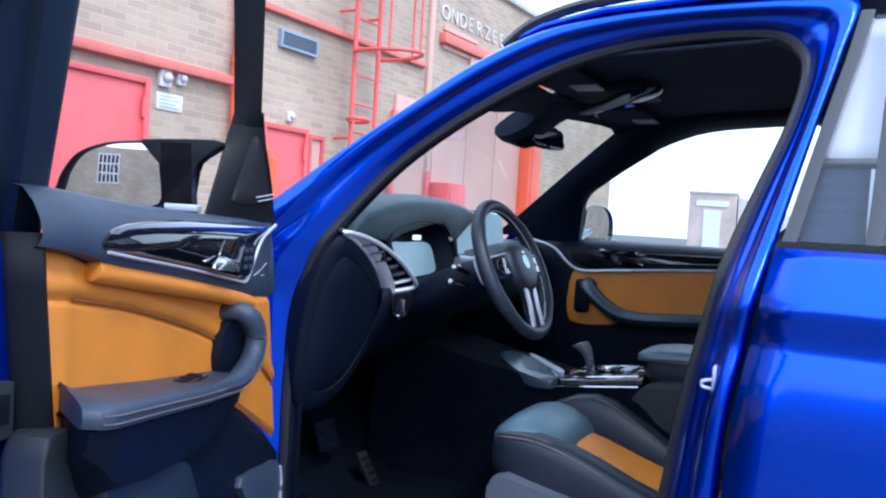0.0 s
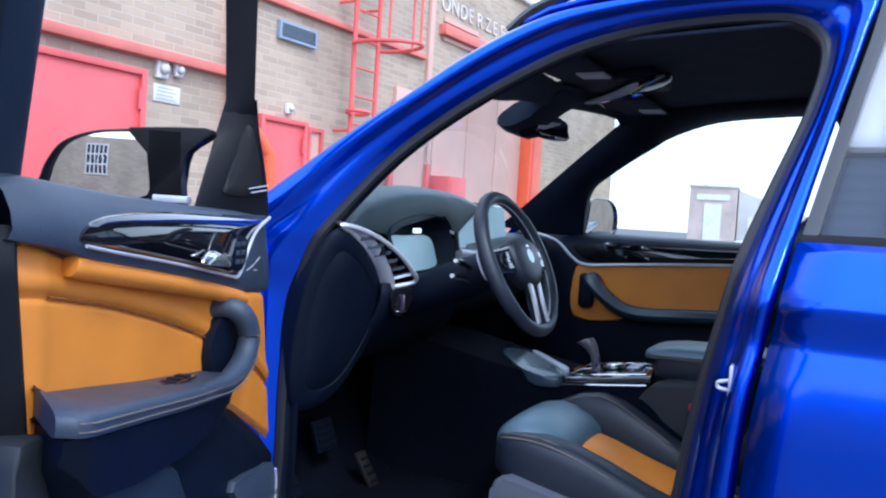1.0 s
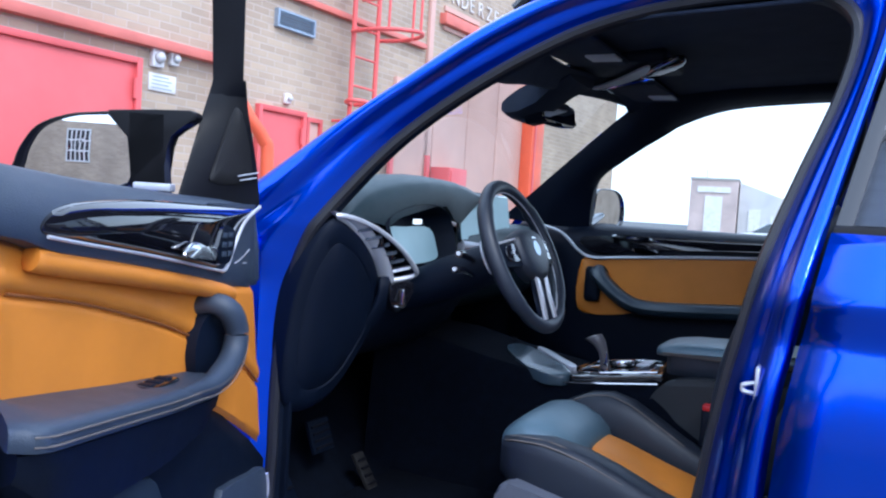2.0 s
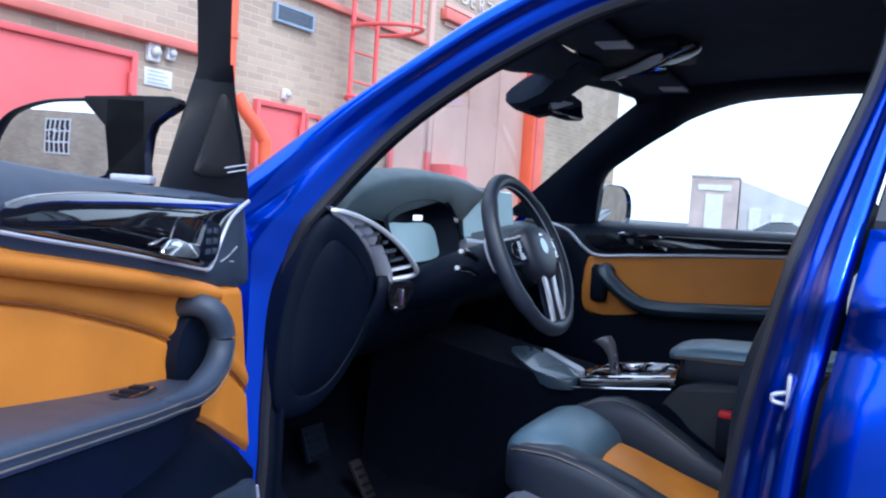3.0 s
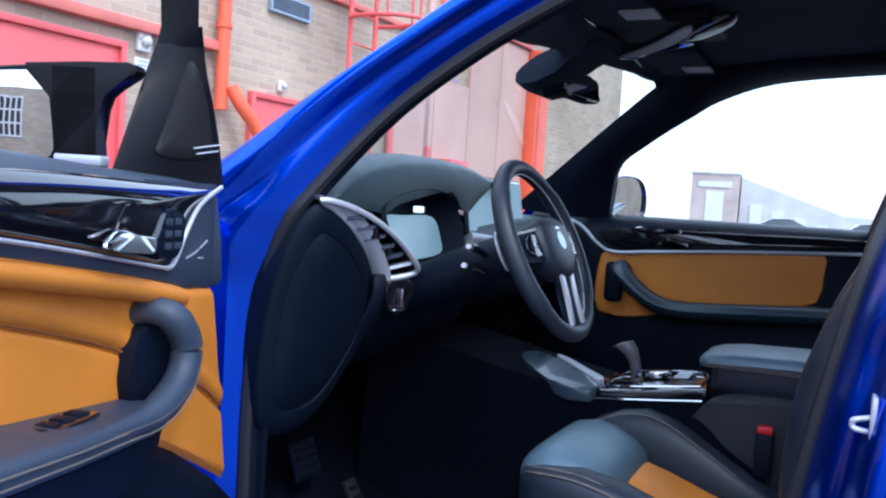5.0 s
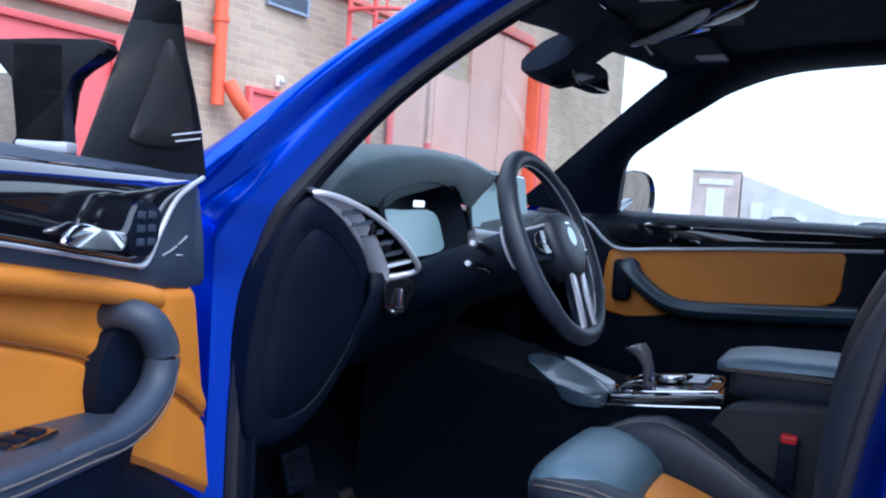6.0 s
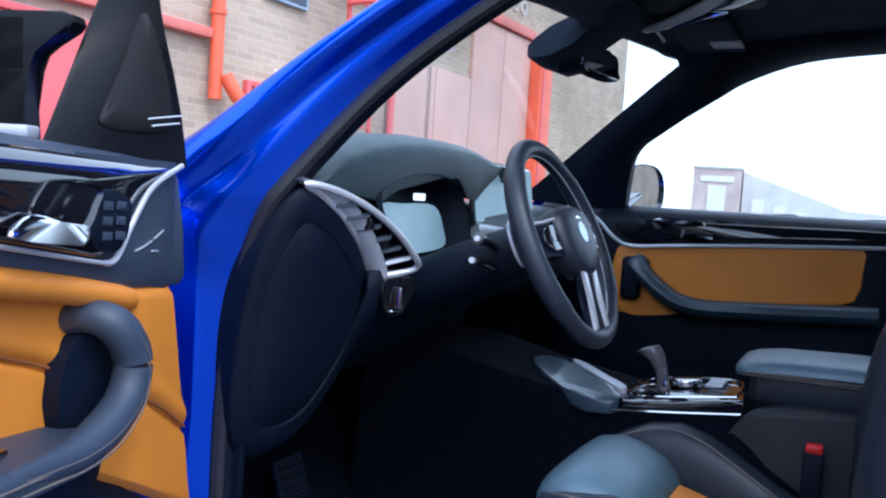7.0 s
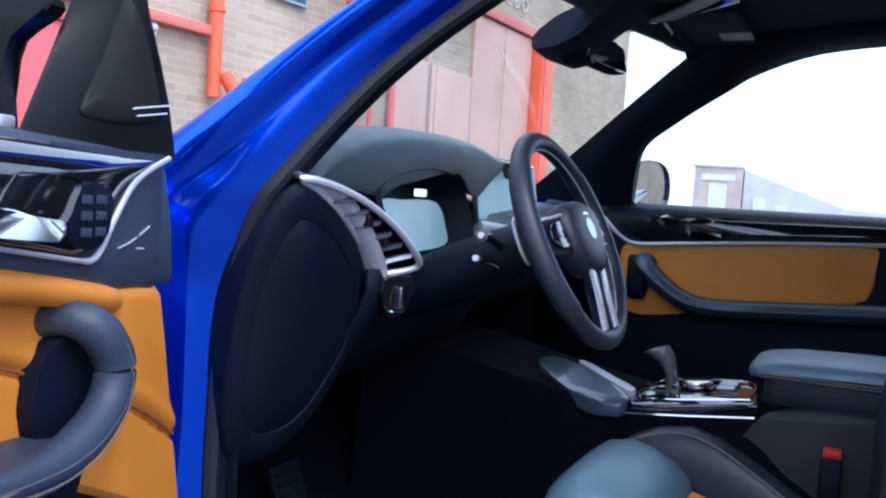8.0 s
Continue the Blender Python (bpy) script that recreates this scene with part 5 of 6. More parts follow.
for t, w, d in ((0.0, 0.22, 0.06), (0.08, 0.25, 0.075), (0.25, 0.265, 0.075), (0.42, 0.26, 0.065), (0.55, 0.22, 0.055), (0.62, 0.16, 0.04)):
    c = V((1.60 + t * 0.42, -0.38, 0.60 + t * 0.95))
    rings.append([c + V((d * math.copysign(abs(math.sin(k * math.tau / 20)) ** 0.7, math.sin(k * math.tau / 20)), w * math.copysign(abs(math.cos(k * math.tau / 20)) ** 0.6, math.cos(k * math.tau / 20)), 0)) for k in range(20)])
loft(bm, rings)
back = part("backrest", bm, BOLSTER, seat, "black leather backrest")
for y in (-0.595, -0.165):
    bm = bmesh.new()
    tube(bm, curve([(1.525, y, 0.54), (1.505, y, 0.68), (1.525, y, 0.86), (1.60, y, 1.03), (1.69, y, 1.13)], 5), [0.035, 0.05, 0.06, 0.06] + [0.05] * 17, 12, squash=0.8, up=(1, 0, 0))
    part("side_wing", bm, BOLSTER, back, "black leather backrest wing")
bm = bmesh.new()
box(bm, (1.88, -0.50, 1.22), (1.98, -0.26, 1.40), 0.045, 4)
part("headrest", bm, LEATHER, seat)
# belt buckle
buckle = thing("seat_belt_buckle", (1.41, -0.169, 0.57), "black seat belt buckle with a red button", "buckle")
bm = bmesh.new()
box(bm, (1.386, -0.182, 0.56), (1.420, -0.156, 0.656), 0.006)
part("housing", bm, PLASTIC, buckle)
bm = bmesh.new()
box(bm, (1.388, -0.184, 0.652), (1.418, -0.158, 0.668), 0.004)
part("release_button", bm, REDP, buckle, "red release button")

# ---- roof fittings ----
rm = thing("rear_view_mirror", (0.85, 0.02, 1.50), "black interior rear-view mirror on the windscreen", "mirror")
RM = pose(0.862, 0.105, 1.413, 0, -6, -8) @ Matrix.Diagonal((0.9, 0.80, 1.0, 1))
bm = bmesh.new()
slab(bm, curve([RM @ V(p) for p in ((0, -0.13, -0.015), (0, -0.125, 0.026), (0, 0.0, 0.034), (0, 0.125, 0.030), (0, 0.132, -0.02), (0, 0.11, -0.034), (0, -0.10, -0.032))], 4, True), RM.to_3x3() @ V((-0.03, 0, 0)), 0.008, 3)
part("housing", bm, GLOSS, rm, "black mirror housing")
bm = bmesh.new()
slab(bm, curve([RM @ V(p) for p in ((0.001, -0.12, -0.012), (0.001, -0.116, 0.021), (0.001, 0.0, 0.028), (0.001, 0.116, 0.025), (0.001, 0.122, -0.016), (0.001, 0.104, -0.027), (0.001, -0.095, -0.026))], 4, True), RM.to_3x3() @ V((0.002, 0, 0)))
part("mirror_glass", bm, MIRROR, rm, "dimmed mirror glass")
bm = bmesh.new()
loft(bm, [[V((x, y0 + w * a, z + h * c)) for a, c in ((-1, -0.6), (-0.6, -1), (0.6, -1), (1, -0.6), (1, 1), (-1, 1))] for x, y0, w, z, h in ((0.735, -0.01, 0.03, 1.412, 0.012), (0.76, -0.005, 0.06, 1.410, 0.026), (0.80, 0.0, 0.075, 1.420, 0.040), (0.85, 0.015, 0.08, 1.446, 0.040), (0.90, 0.02, 0.095, 1.482, 0.032), (0.955, 0.02, 0.11, 1.506, 0.020))])
part("mount_cover", bm, LINER, rm, "anthracite mirror foot cover")
bm = bmesh.new()
loft(bm, [[V((x, y0 + w * a, z + h * c)) for a, c in ((-1, -0.6), (-0.6, -1), (0.6, -1), (1, -0.6), (1, 1), (-1, 1))] for x, y0, w, z, h in ((0.735, 0.0, 0.02, 1.414, 0.008), (0.76, 0.0, 0.04, 1.408, 0.026), (0.81, 0.005, 0.048, 1.402, 0.036), (0.845, 0.03, 0.04, 1.410, 0.032), (0.855, 0.06, 0.025, 1.410, 0.02))])
part("sensor_cover", bm, PLASTIC, rm, "black sensor cover")
# roof console
rc = thing("roof_console", (1.1, 0, 1.52), "dark roof console with reading lamps", "console")
bm = bmesh.new()
box(bm, (0.96, -0.12, 1.520), (1.22, 0.12, 1.558), 0.015, 3)
part("housing", bm, PLASTIC, rc)
bm = bmesh.new()
slab(bm, curve([(0.925, 0.205, 1.507), (0.99, 0.145, 1.512), (1.07, 0.040, 1.513), (1.155, -0.085, 1.514), (1.172, -0.080, 1.514), (1.125, 0.030, 1.512), (1.05, 0.125, 1.510), (0.97, 0.195, 1.508)], 4, True), (0, 0, -0.006), 0.002)
part("lamp_lens", bm, LAMPW, rc, "frosted lamp lens")
bm = bmesh.new()
leaf = curve([(1.105, 0.055, 1.510), (1.145, -0.010, 1.512), (1.19, -0.085, 1.514), (1.25, -0.145, 1.516), (1.272, -0.140, 1.516), (1.262, -0.090, 1.515), (1.20, 0.005, 1.512), (1.14, 0.070, 1.510)], 5, True)
mid = sum(leaf, V()) / len(leaf)
vs = grid(bm, [[p.lerp(mid, k) + V((0, 0, h)) for p in leaf] for k, h in ((0.0, 0.012), (0.0, 0.0), (0.12, -0.006), (0.4, -0.010), (0.8, -0.011))], close_v=True)
bm.faces.new(vs[-1])
part("glasses_holder", bm, GLOSS, rc, "glossy overhead holder", 60)
bm = bmesh.new()
tube(bm, curve([(0.905, 0.215, 1.504), (0.97, 0.205, 1.504), (1.05, 0.140, 1.505), (1.117, 0.085, 1.506), (1.15, 0.060, 1.507)], 5), 0.004, 6)
part("holder_edge", bm, CHROME, rc, "bright holder edge")


def visor(y0, y1, mirror_label):
    v = thing("sun_visor", (1.05, (y0 + y1) / 2, 1.52), "dark folded sun visor against the headliner", "visor", "sun visors")
    b = bmesh.new()
    box(b, (0.98, y0, 1.506), (1.13, y1, 1.522), 0.007, 3)
    part("pad", b, LINER, v)
    b = bmesh.new()
    box(b, (1.06, y0 + 0.21, 1.501), (1.135, y0 + 0.28, 1.507), 0.001)
    part("vanity_cover", b, LAMPW, v, mirror_label)
    return v


visor(0.16, 0.52, "pale vanity mirror cover")
visor(-0.50, -0.14, "pale vanity mirror cover")

# ---- the open driver's door ----
# s: metres from the trim's front edge along the door, d: metres proud of the trim line, z: height
DOOR_O, DOOR_S, DOOR_N = V((0.672, -1.02, 0)), V((0.34, -0.94, 0)).normalized(), V((0.94, 0.34, 0)).normalized()


def dr(s, d, z):
    return DOOR_O + DOOR_S * s + DOOR_N * d + V((0, 0, z))


def door_plate(bm, pts, d0, d1, bev=0.006, n=4):
    outline = [dr(s, d0, z) for s, z in pts]
    slab(bm, curve(outline, n, True) if n else outline, DOOR_N * (d1 - d0), bev)


bm = bmesh.new()
door_plate(bm, [(-0.20, 0.34), (-0.22, 0.7), (-0.235, 1.0), (-0.225, 1.03), (0.5, 1.045), (0.955, 1.085), (0.945, 1.0), (0.915, 0.8), (0.88, 0.5), (0.84, 0.34)], -0.20, -0.065, 0.02, 0)
door = part("driver_door", bm, PAINT, car, "open blue driver's door lined in cognac leather")
# latch end: seal band and latch
bm = bmesh.new()
rows = []
for z in np.linspace(0.36, 1.07, 12):
    a = lerp_table(z, [(0.36, 0.66), (0.80, 0.715), (1.05, 0.755), (1.115, 0.76)])
    rows.append([dr(a, -0.03, z), dr(a + 0.006, -0.028, z), dr(a + 0.014, -0.036, z), dr(a + 0.022, -0.048, z), dr(a + 0.028, -0.058, z), dr(a + 0.030, -0.070, z)])
grid(bm, rows)
part("door_seal", bm, RUBBER, door, "black rubber door seal", thick=0.004)
bm = bmesh.new()
door_plate(bm, [(0.762, 0.815), (0.765, 0.885), (0.83, 0.895), (0.825, 0.815)], -0.075, -0.052, 0.004, 0)
latch = part("latch", bm, CONSOLE, door, "dark steel door latch")
bm = bmesh.new()
door_plate(bm, [(0.778, 0.835), (0.778, 0.872), (0.815, 0.877), (0.815, 0.84)], -0.052, -0.048, 0.002, 0)
part("latch_slot", bm, RUBBER, latch)
bm = bmesh.new()
door_plate(bm, [(0.69, 0.50), (0.695, 0.78), (0.698, 0.80), (0.707, 0.814), (0.722, 0.820), (0.752, 0.822), (0.766, 0.818), (0.773, 0.806), (0.775, 0.79), (0.770, 0.50)], -0.06, -0.002, 0.006, 0)
part("rear_end_trim", bm, CONSOLE, door, "dark plastic door end trim")
bm = bmesh.new()
rows = []
for z, d, a in ((0.36, -0.04, -0.13), (0.46, -0.012, -0.13), (0.56, -0.008, -0.12), (0.62, -0.012, -0.04), (0.70, -0.018, 0.09), (0.76, -0.035, 0.20), (0.80, -0.048, 0.30)):
    rows.append([dr(s, d, z) for s in np.linspace(a, 0.72, 14)])
grid(bm, rows)
part("lower_lining", bm, PLASTIC, door, "dark grained lower door lining", thick=0.012)
# cognac leather panel, lightly padded, hollowed behind the pull handle
bm = bmesh.new()
TOPS = [(-0.03, 0.934), (0.10, 0.942), (0.15, 0.947), (0.42, 0.997), (0.625, 1.026), (0.70, 1.046), (0.77, 1.056)]
LOWS = [(-0.10, 0.60), (0.09, 0.70), (0.20, 0.757), (0.35, 0.785), (0.5, 0.80), (0.77, 0.80)]
CREASE = [(-0.09, 0.712), (0.06, 0.80), (0.23, 0.872), (0.365, 0.912), (0.525, 0.952), (0.68, 0.98), (0.77, 0.989)]
rows = []
for k in range(49):
    t = k / 48
    row = []
    for j in range(57):
        u = j / 56
        st, sb = -0.012 + 0.772 * u, -0.100 + 0.832 * u
        zt, zb = lerp_table(st, TOPS), lerp_table(sb, LOWS)
        z, s = zb + (zt - zb) * t, sb + (st - sb) * t
        deep = lerp_table(s, [(-0.1, 0.0), (0.06, 0.0), (0.13, -0.006), (0.22, -0.03), (0.70, -0.034), (0.725, -0.037), (0.77, -0.058)])
        edge = max(min(t / 0.05, (1 - t) / 0.05, u / 0.02, (1 - u) / 0.02, 1), 0)
        cz = lerp_table(s, CREASE)
        crease = -0.007 * math.exp(-((z - cz) / 0.005) ** 2) + 0.006 * math.exp(-((z - cz - 0.02) / 0.014) ** 2)
        fold = 0.004 * math.exp(-((s - 0.695) / 0.012) ** 2)
        wrinkle = 0.0008 * noise.noise((s * 10, z * 16, 0.3)) + 0.0003 * noise.noise((s * 40, z * 50, 1.3))
        row.append(dr(s, deep - 0.012 + 0.012 * math.sin(math.pi / 2 * edge) + crease + fold + wrinkle, z))
    rows.append(row)
grid(bm, rows)
part("leather_panel", bm, TAN, door, "cognac leather door panel")
bm = bmesh.new()
tube(bm, curve([dr(s, lerp_table(s, [(-0.1, 0.0), (0.06, 0.0), (0.13, -0.006), (0.22, -0.03), (0.70, -0.034), (0.725, -0.037)]) + 0.0005, z) for s, z in [(-0.05, 0.737)] + CREASE[1:-1]], 6), 0.0022, 6)
part("panel_seam", bm, material("dark_cognac_thread", (0.22, 0.07, 0.012), 0.85), door)
bm = bmesh.new()
tube(bm, curve([dr(s, d, z) for s, d, z in ((0.66, -0.022, 1.020), (0.62, -0.016, 1.012), (0.42, -0.012, 0.982), (0.25, -0.008, 0.955), (0.13, -0.004, 0.932), (0.10, -0.012, 0.925))], 6), [0.008, 0.017, 0.017] + [0.017] * 26 + [0.014, 0.008], 12, squash=0.9)
part("leather_roll", bm, TAN, door, "padded cognac leather roll")
# grey upper rail
bm = bmesh.new()
rows = []
for s in np.linspace(-0.03, 0.77, 22):
    zt = lerp_table(s, [(-0.03, 1.092), (0.25, 1.100), (0.52, 1.112), (0.77, 1.130)])
    zb = lerp_table(s, TOPS) - 0.004
    end = max(0, (s - 0.70) / 0.07)
    rows.append([dr(s, d - 0.022 * end * end, z) for d, z in ((-0.03, zb), (-0.006, zb + 0.002), (0.0, zb + 0.014), (-0.004, zb + 0.45 * (zt - zb)), (-0.014, zt - 0.022), (-0.030, zt - 0.004), (-0.055, zt + 0.002), (-0.10, zt + 0.004), (-0.135, zt - 0.004))])
grid(bm, rows)
part("upper_rail", bm, GREYTRIM, door, "slate grey soft door rail")
# front corner of the rail
bm = bmesh.new()
rows = []
for k in np.linspace(0, 1, 9):
    row = []
    for s, d in ((-0.050, -0.090), (-0.030, -0.052), (-0.012, -0.018), (-0.002, -0.004), (0.010, 0.0), (0.05, 0.0015), (0.10, 0.002), (0.15, 0.002), (0.19, 0.001), (0.22, -0.006)):
        low = lerp_table(s, [(-0.06, 0.924), (0.0, 0.929), (0.16, 0.955), (0.22, 0.965)])
        row.append(dr(s, d + (0.0 if k > 0.05 else -0.006), low + k * (1.090 - low)))
    rows.append(row)
grid(bm, rows)
part("corner_trim", bm, GREYTRIM, door, "slate grey corner trim")
# gloss pod with release and seat switches
bm = bmesh.new()
POD = [(0.012, 1.080), (0.09, 1.083), (0.21, 1.086), (0.43, 1.091), (0.577, 1.086), (0.645, 1.074), (0.672, 1.056), (0.655, 1.046), (0.60, 1.040), (0.42, 1.016), (0.25, 0.990), (0.17, 0.982), (0.13, 1.020), (0.085, 1.055)]
outline = curve([dr(s, 0.002, z) for s, z in POD], 4, True)
mid = sum(outline, V()) / len(outline)
rows = [[p.lerp(mid, k) + DOOR_N * h for p in outline] for k, h in ((0, -0.02), (0, 0.0), (0.05, 0.0035), (0.16, 0.0075), (0.32, 0.0115), (0.50, 0.0142), (0.70, 0.0152), (0.88, 0.0150))]
vs = grid(bm, rows, close_v=True)
bm.faces.new(vs[-1])
pod = part("gloss_trim", bm, GLOSS, door, "gloss black piano trim", 60)
bm = bmesh.new()
tube(bm, curve([dr(s, 0.008, z) for s, z in ((0.67, 1.046), (0.60, 1.036), (0.42, 1.012), (0.25, 0.986), (0.19, 0.977), (0.165, 0.976), (0.148, 0.988), (0.125, 1.017), (0.082, 1.058), (0.008, 1.086))], 5), [0.0024] * 22 + [0.0036] * 24, 8)
part("silver_line", bm, SATIN, pod, "satin silver trim line")
bm = bmesh.new()
bowl = curve([dr(s, 0.016, z) for s, z in ((0.216, 1.036), (0.208, 1.051), (0.222, 1.057), (0.290, 1.059), (0.306, 1.052), (0.322, 1.030), (0.312, 1.022), (0.240, 1.016), (0.226, 1.020))], 4, True)
bc = sum(bowl, V()) / len(bowl)
vs = grid(bm, [[p.lerp(bc, -0.12) - DOOR_N * 0.008 for p in bowl], [p.lerp(bc, -0.03) + DOOR_N * 0.003 for p in bowl], [p.lerp(bc, 0.06) for p in bowl], [p.lerp(bc, 0.2) - DOOR_N * 0.004 for p in bowl]], close_v=True)
recess = part("release_recess", bm, GLOSS, pod, "gloss black release bowl rim")
bm = bmesh.new()
slab(bm, [p.lerp(bc, 0.14) - DOOR_N * 0.001 for p in bowl], DOOR_N * -0.004)
part("bowl_floor", bm, RUBBER, pod, "black release bowl")
bm = bmesh.new()
slab(bm, curve([dr(*p) for p in ((0.238, 0.020, 1.016), (0.29, 0.022, 1.023), (0.330, 0.020, 1.030), (0.356, 0.018, 1.014), (0.345, 0.022, 1.008), (0.29, 0.024, 1.002), (0.244, 0.021, 1.000))], 4, True), DOOR_N * 0.005, 0.002)
part("release_lever", bm, CHROME, pod, "chrome door release lever")
bm = bmesh.new()
door_plate(bm, [(0.155, 0.995), (0.142, 1.03), (0.150, 1.046), (0.208, 1.052), (0.215, 1.0), (0.18, 0.987)], 0.008, 0.016, 0.003)
part("switch_plate", bm, PLASTIC, pod, "seat memory switch plate")
for k in range(3):
    for j in range(2):
        bm = bmesh.new()
        a, z = 0.158 + 0.026 * j, 1.0 + 0.016 * k
        door_plate(bm, [(a, z), (a + 0.018, z + 0.001), (a + 0.018, z + 0.010), (a, z + 0.009)], 0.016, 0.0185, 0.001, 0)
        part("switch", bm, GREYTRIM, pod)
# badge bars on the corner trim
for a, b, z0, z1 in ((0.040, 0.064, 1.006, 0.996), (0.069, 0.088, 0.994, 0.988), (0.088, 0.108, 0.988, 0.984), (0.052, 0.068, 0.981, 0.982)):
    bm = bmesh.new()
    tube(bm, [dr(a, 0.0035, z0), dr(b, 0.0035, z1)], 0.0013, 6)
    part("script_bar", bm, SATIN, door)
# pull handle that sweeps into the armrest
bm = bmesh.new()
path = curve([dr(*p) for p in ((0.186, -0.035, 0.910), (0.192, -0.006, 0.920), (0.188, 0.018, 0.916), (0.175, 0.030, 0.900), (0.160, 0.034, 0.870), (0.170, 0.034, 0.836), (0.206, 0.034, 0.812), (0.26, 0.035, 0.800), (0.32, 0.037, 0.802), (0.38, 0.040, 0.808))], 6)
n = len(path)
rad = [0.016 + 0.005 * min(i / 16, 1) - 0.011 * max(0, (i - 38) / 16) for i in range(n)]
tube(bm, path, rad, 16, squash=1.0)
pull = part("pull_handle", bm, GREYTRIM, door, "slate grey leather pull handle")
for off in (0.004, -0.008):
    bm = bmesh.new()
    tube(bm, [p + DOOR_N * (r * 0.97) + V((0, 0, off - 0.004)) for p, r in list(zip(path, rad))[10:]], 0.0009, 5)
    part("handle_seam", bm, THREAD, pull, "pale double seam")
bm = bmesh.new()
rows = []
ARM_TOP = [(0.20, 0.797), (0.26, 0.803), (0.45, 0.824), (0.60, 0.844), (0.79, 0.868)]
ARM_OUT = [(0.20, 0.030), (0.26, 0.042), (0.45, 0.060), (0.60, 0.073), (0.765, 0.086), (0.780, 0.083), (0.789, 0.072), (0.793, 0.055)]
for s in [0.20, 0.23, 0.26, 0.32, 0.38, 0.45, 0.52, 0.60, 0.68, 0.73, 0.765, 0.775, 0.783, 0.789, 0.793]:
    zt, w = lerp_table(s, ARM_TOP), lerp_table(s, ARM_OUT)
    zb = zt - 0.030
    rows.append([dr(s - (w - d) / (w + 0.03) * max(0.0, s - 0.705), d, z) for d, z in ((-0.055, zb), (w - 0.012, zb), (w - 0.003, zb + 0.003), (w, zb + 0.012), (w - 0.001, zt - 0.007), (w - 0.006, zt - 0.001), (w - 0.02, zt + 0.002), (-0.01, zt + 0.006), (-0.055, zt + 0.008))])
vs = grid(bm, rows, close_v=True)
bm.faces.new(vs[0])
bm.faces.new(vs[-1])
arm = part("armrest", bm, GREYTRIM, door, "slate grey padded armrest")
for dz in (0.010, 0.020):
    bm = bmesh.new()
    tube(bm, [dr(s, lerp_table(s, ARM_OUT) + 0.0008, lerp_table(s, ARM_TOP) - dz) for s in np.linspace(0.22, 0.785, 30)], 0.0012, 5)
    part("armrest_seam", bm, THREAD, arm, "pale double seam")
bm = bmesh.new()
rows = []
for s in np.linspace(0.17, 0.785, 20):
    zt = lerp_table(s, ARM_TOP) - 0.0305
    w = lerp_table(s, [(0.17, 0.010), (0.20, 0.024), (0.26, 0.036), (0.45, 0.053), (0.60, 0.066), (0.765, 0.078), (0.785, 0.06)])
    zb = lerp_table(s, [(0.17, 0.742), (0.25, 0.700), (0.41, 0.690), (0.58, 0.70), (0.70, 0.72), (0.785, 0.78)])
    rows.append([dr(s - (w - d) / (w + 0.03) * max(0.0, s - 0.70), d, z) for d, z in ((-0.06, zb - 0.01), (0.0, zb), (w * 0.7, zb + 0.022), (w - 0.004, zt - 0.02), (w, zt), (-0.06, zt))])
vs = grid(bm, rows, close_v=True)
bm.faces.new(vs[0])
bm.faces.new(vs[-1])
part("armrest_underside", bm, PLASTIC, arm, "dark moulded armrest underside")
bm = bmesh.new()
slab(bm, curve([dr(*p) for p in ((0.185, 0.0, 0.905), (0.210, -0.008, 0.885), (0.222, -0.012, 0.84), (0.212, -0.010, 0.79), (0.19, -0.002, 0.775), (0.16, 0.006, 0.79), (0.145, 0.010, 0.83), (0.152, 0.008, 0.885))], 5, True), DOOR_N * -0.02, 0.004)
part("handle_recess", bm, PLASTIC, door, "dark recess behind the pull handle")
yaw_door = Matrix.Rotation(math.atan2(DOOR_S.y, DOOR_S.x), 4, "Z")
bm = bmesh.new()
box(bm, (-0.06, -0.018, -0.003), (0.06, 0.018, 0.004), 0.003, m=Matrix.Translation(dr(0.40, 0.0, 0.8205)) @ yaw_door)
sws = part("window_switches", bm, GLOSS, door, "gloss black window switch panel")
for k in range(4):
    bm = bmesh.new()
    box(bm, (-0.009, -0.012, -0.004), (0.009, 0.012, 0.004), 0.002, m=Matrix.Translation(dr(0.36 + 0.026 * k, 0.0, 0.8235)) @ yaw_door)
    part("switch", bm, PLASTIC, sws)
# pocket and loudspeaker below
bm = bmesh.new()
door_plate(bm, [(0.30, 0.40), (0.36, 0.60), (0.42, 0.690), (0.44, 0.704), (0.47, 0.709), (0.66, 0.735), (0.68, 0.730), (0.685, 0.40)], -0.01, 0.03, 0.008, 0)
part("door_pocket", bm, POSTSKIN, door, "dark slate door pocket")
bm = bmesh.new()
door_plate(bm, [(-0.13, 0.40), (-0.13, 0.47), (-0.115, 0.525), (-0.09, 0.552), (-0.06, 0.560), (-0.03, 0.560), (0.06, 0.572), (0.13, 0.578), (0.14, 0.56), (0.06, 0.48), (0.05, 0.40)], -0.005, 0.012, 0.004, 0)
spk = part("speaker_cover", bm, GREYTRIM, door, "dark grey speaker cover")
bm = bmesh.new()
tube(bm, curve([dr(*p) for p in ((-0.10, 0.014, 0.536), (-0.112, 0.014, 0.50), (-0.11, 0.014, 0.44))], 5), 0.003, 6)
part("speaker_rim", bm, SATIN, spk, "pale speaker rim")
# sail panel with tweeter
SAIL_L = [(1.085, 0.155), (1.109, 0.141), (1.23, 0.071), (1.319, 0.018)]
SAIL_R = [(1.085, -0.072), (1.107, -0.066), (1.155, -0.047), (1.20, -0.022), (1.248, 0.010), (1.275, 0.024), (1.319, 0.040)]
SAIL_N = (DOOR_S * 0.45 + DOOR_N * 0.89).normalized()


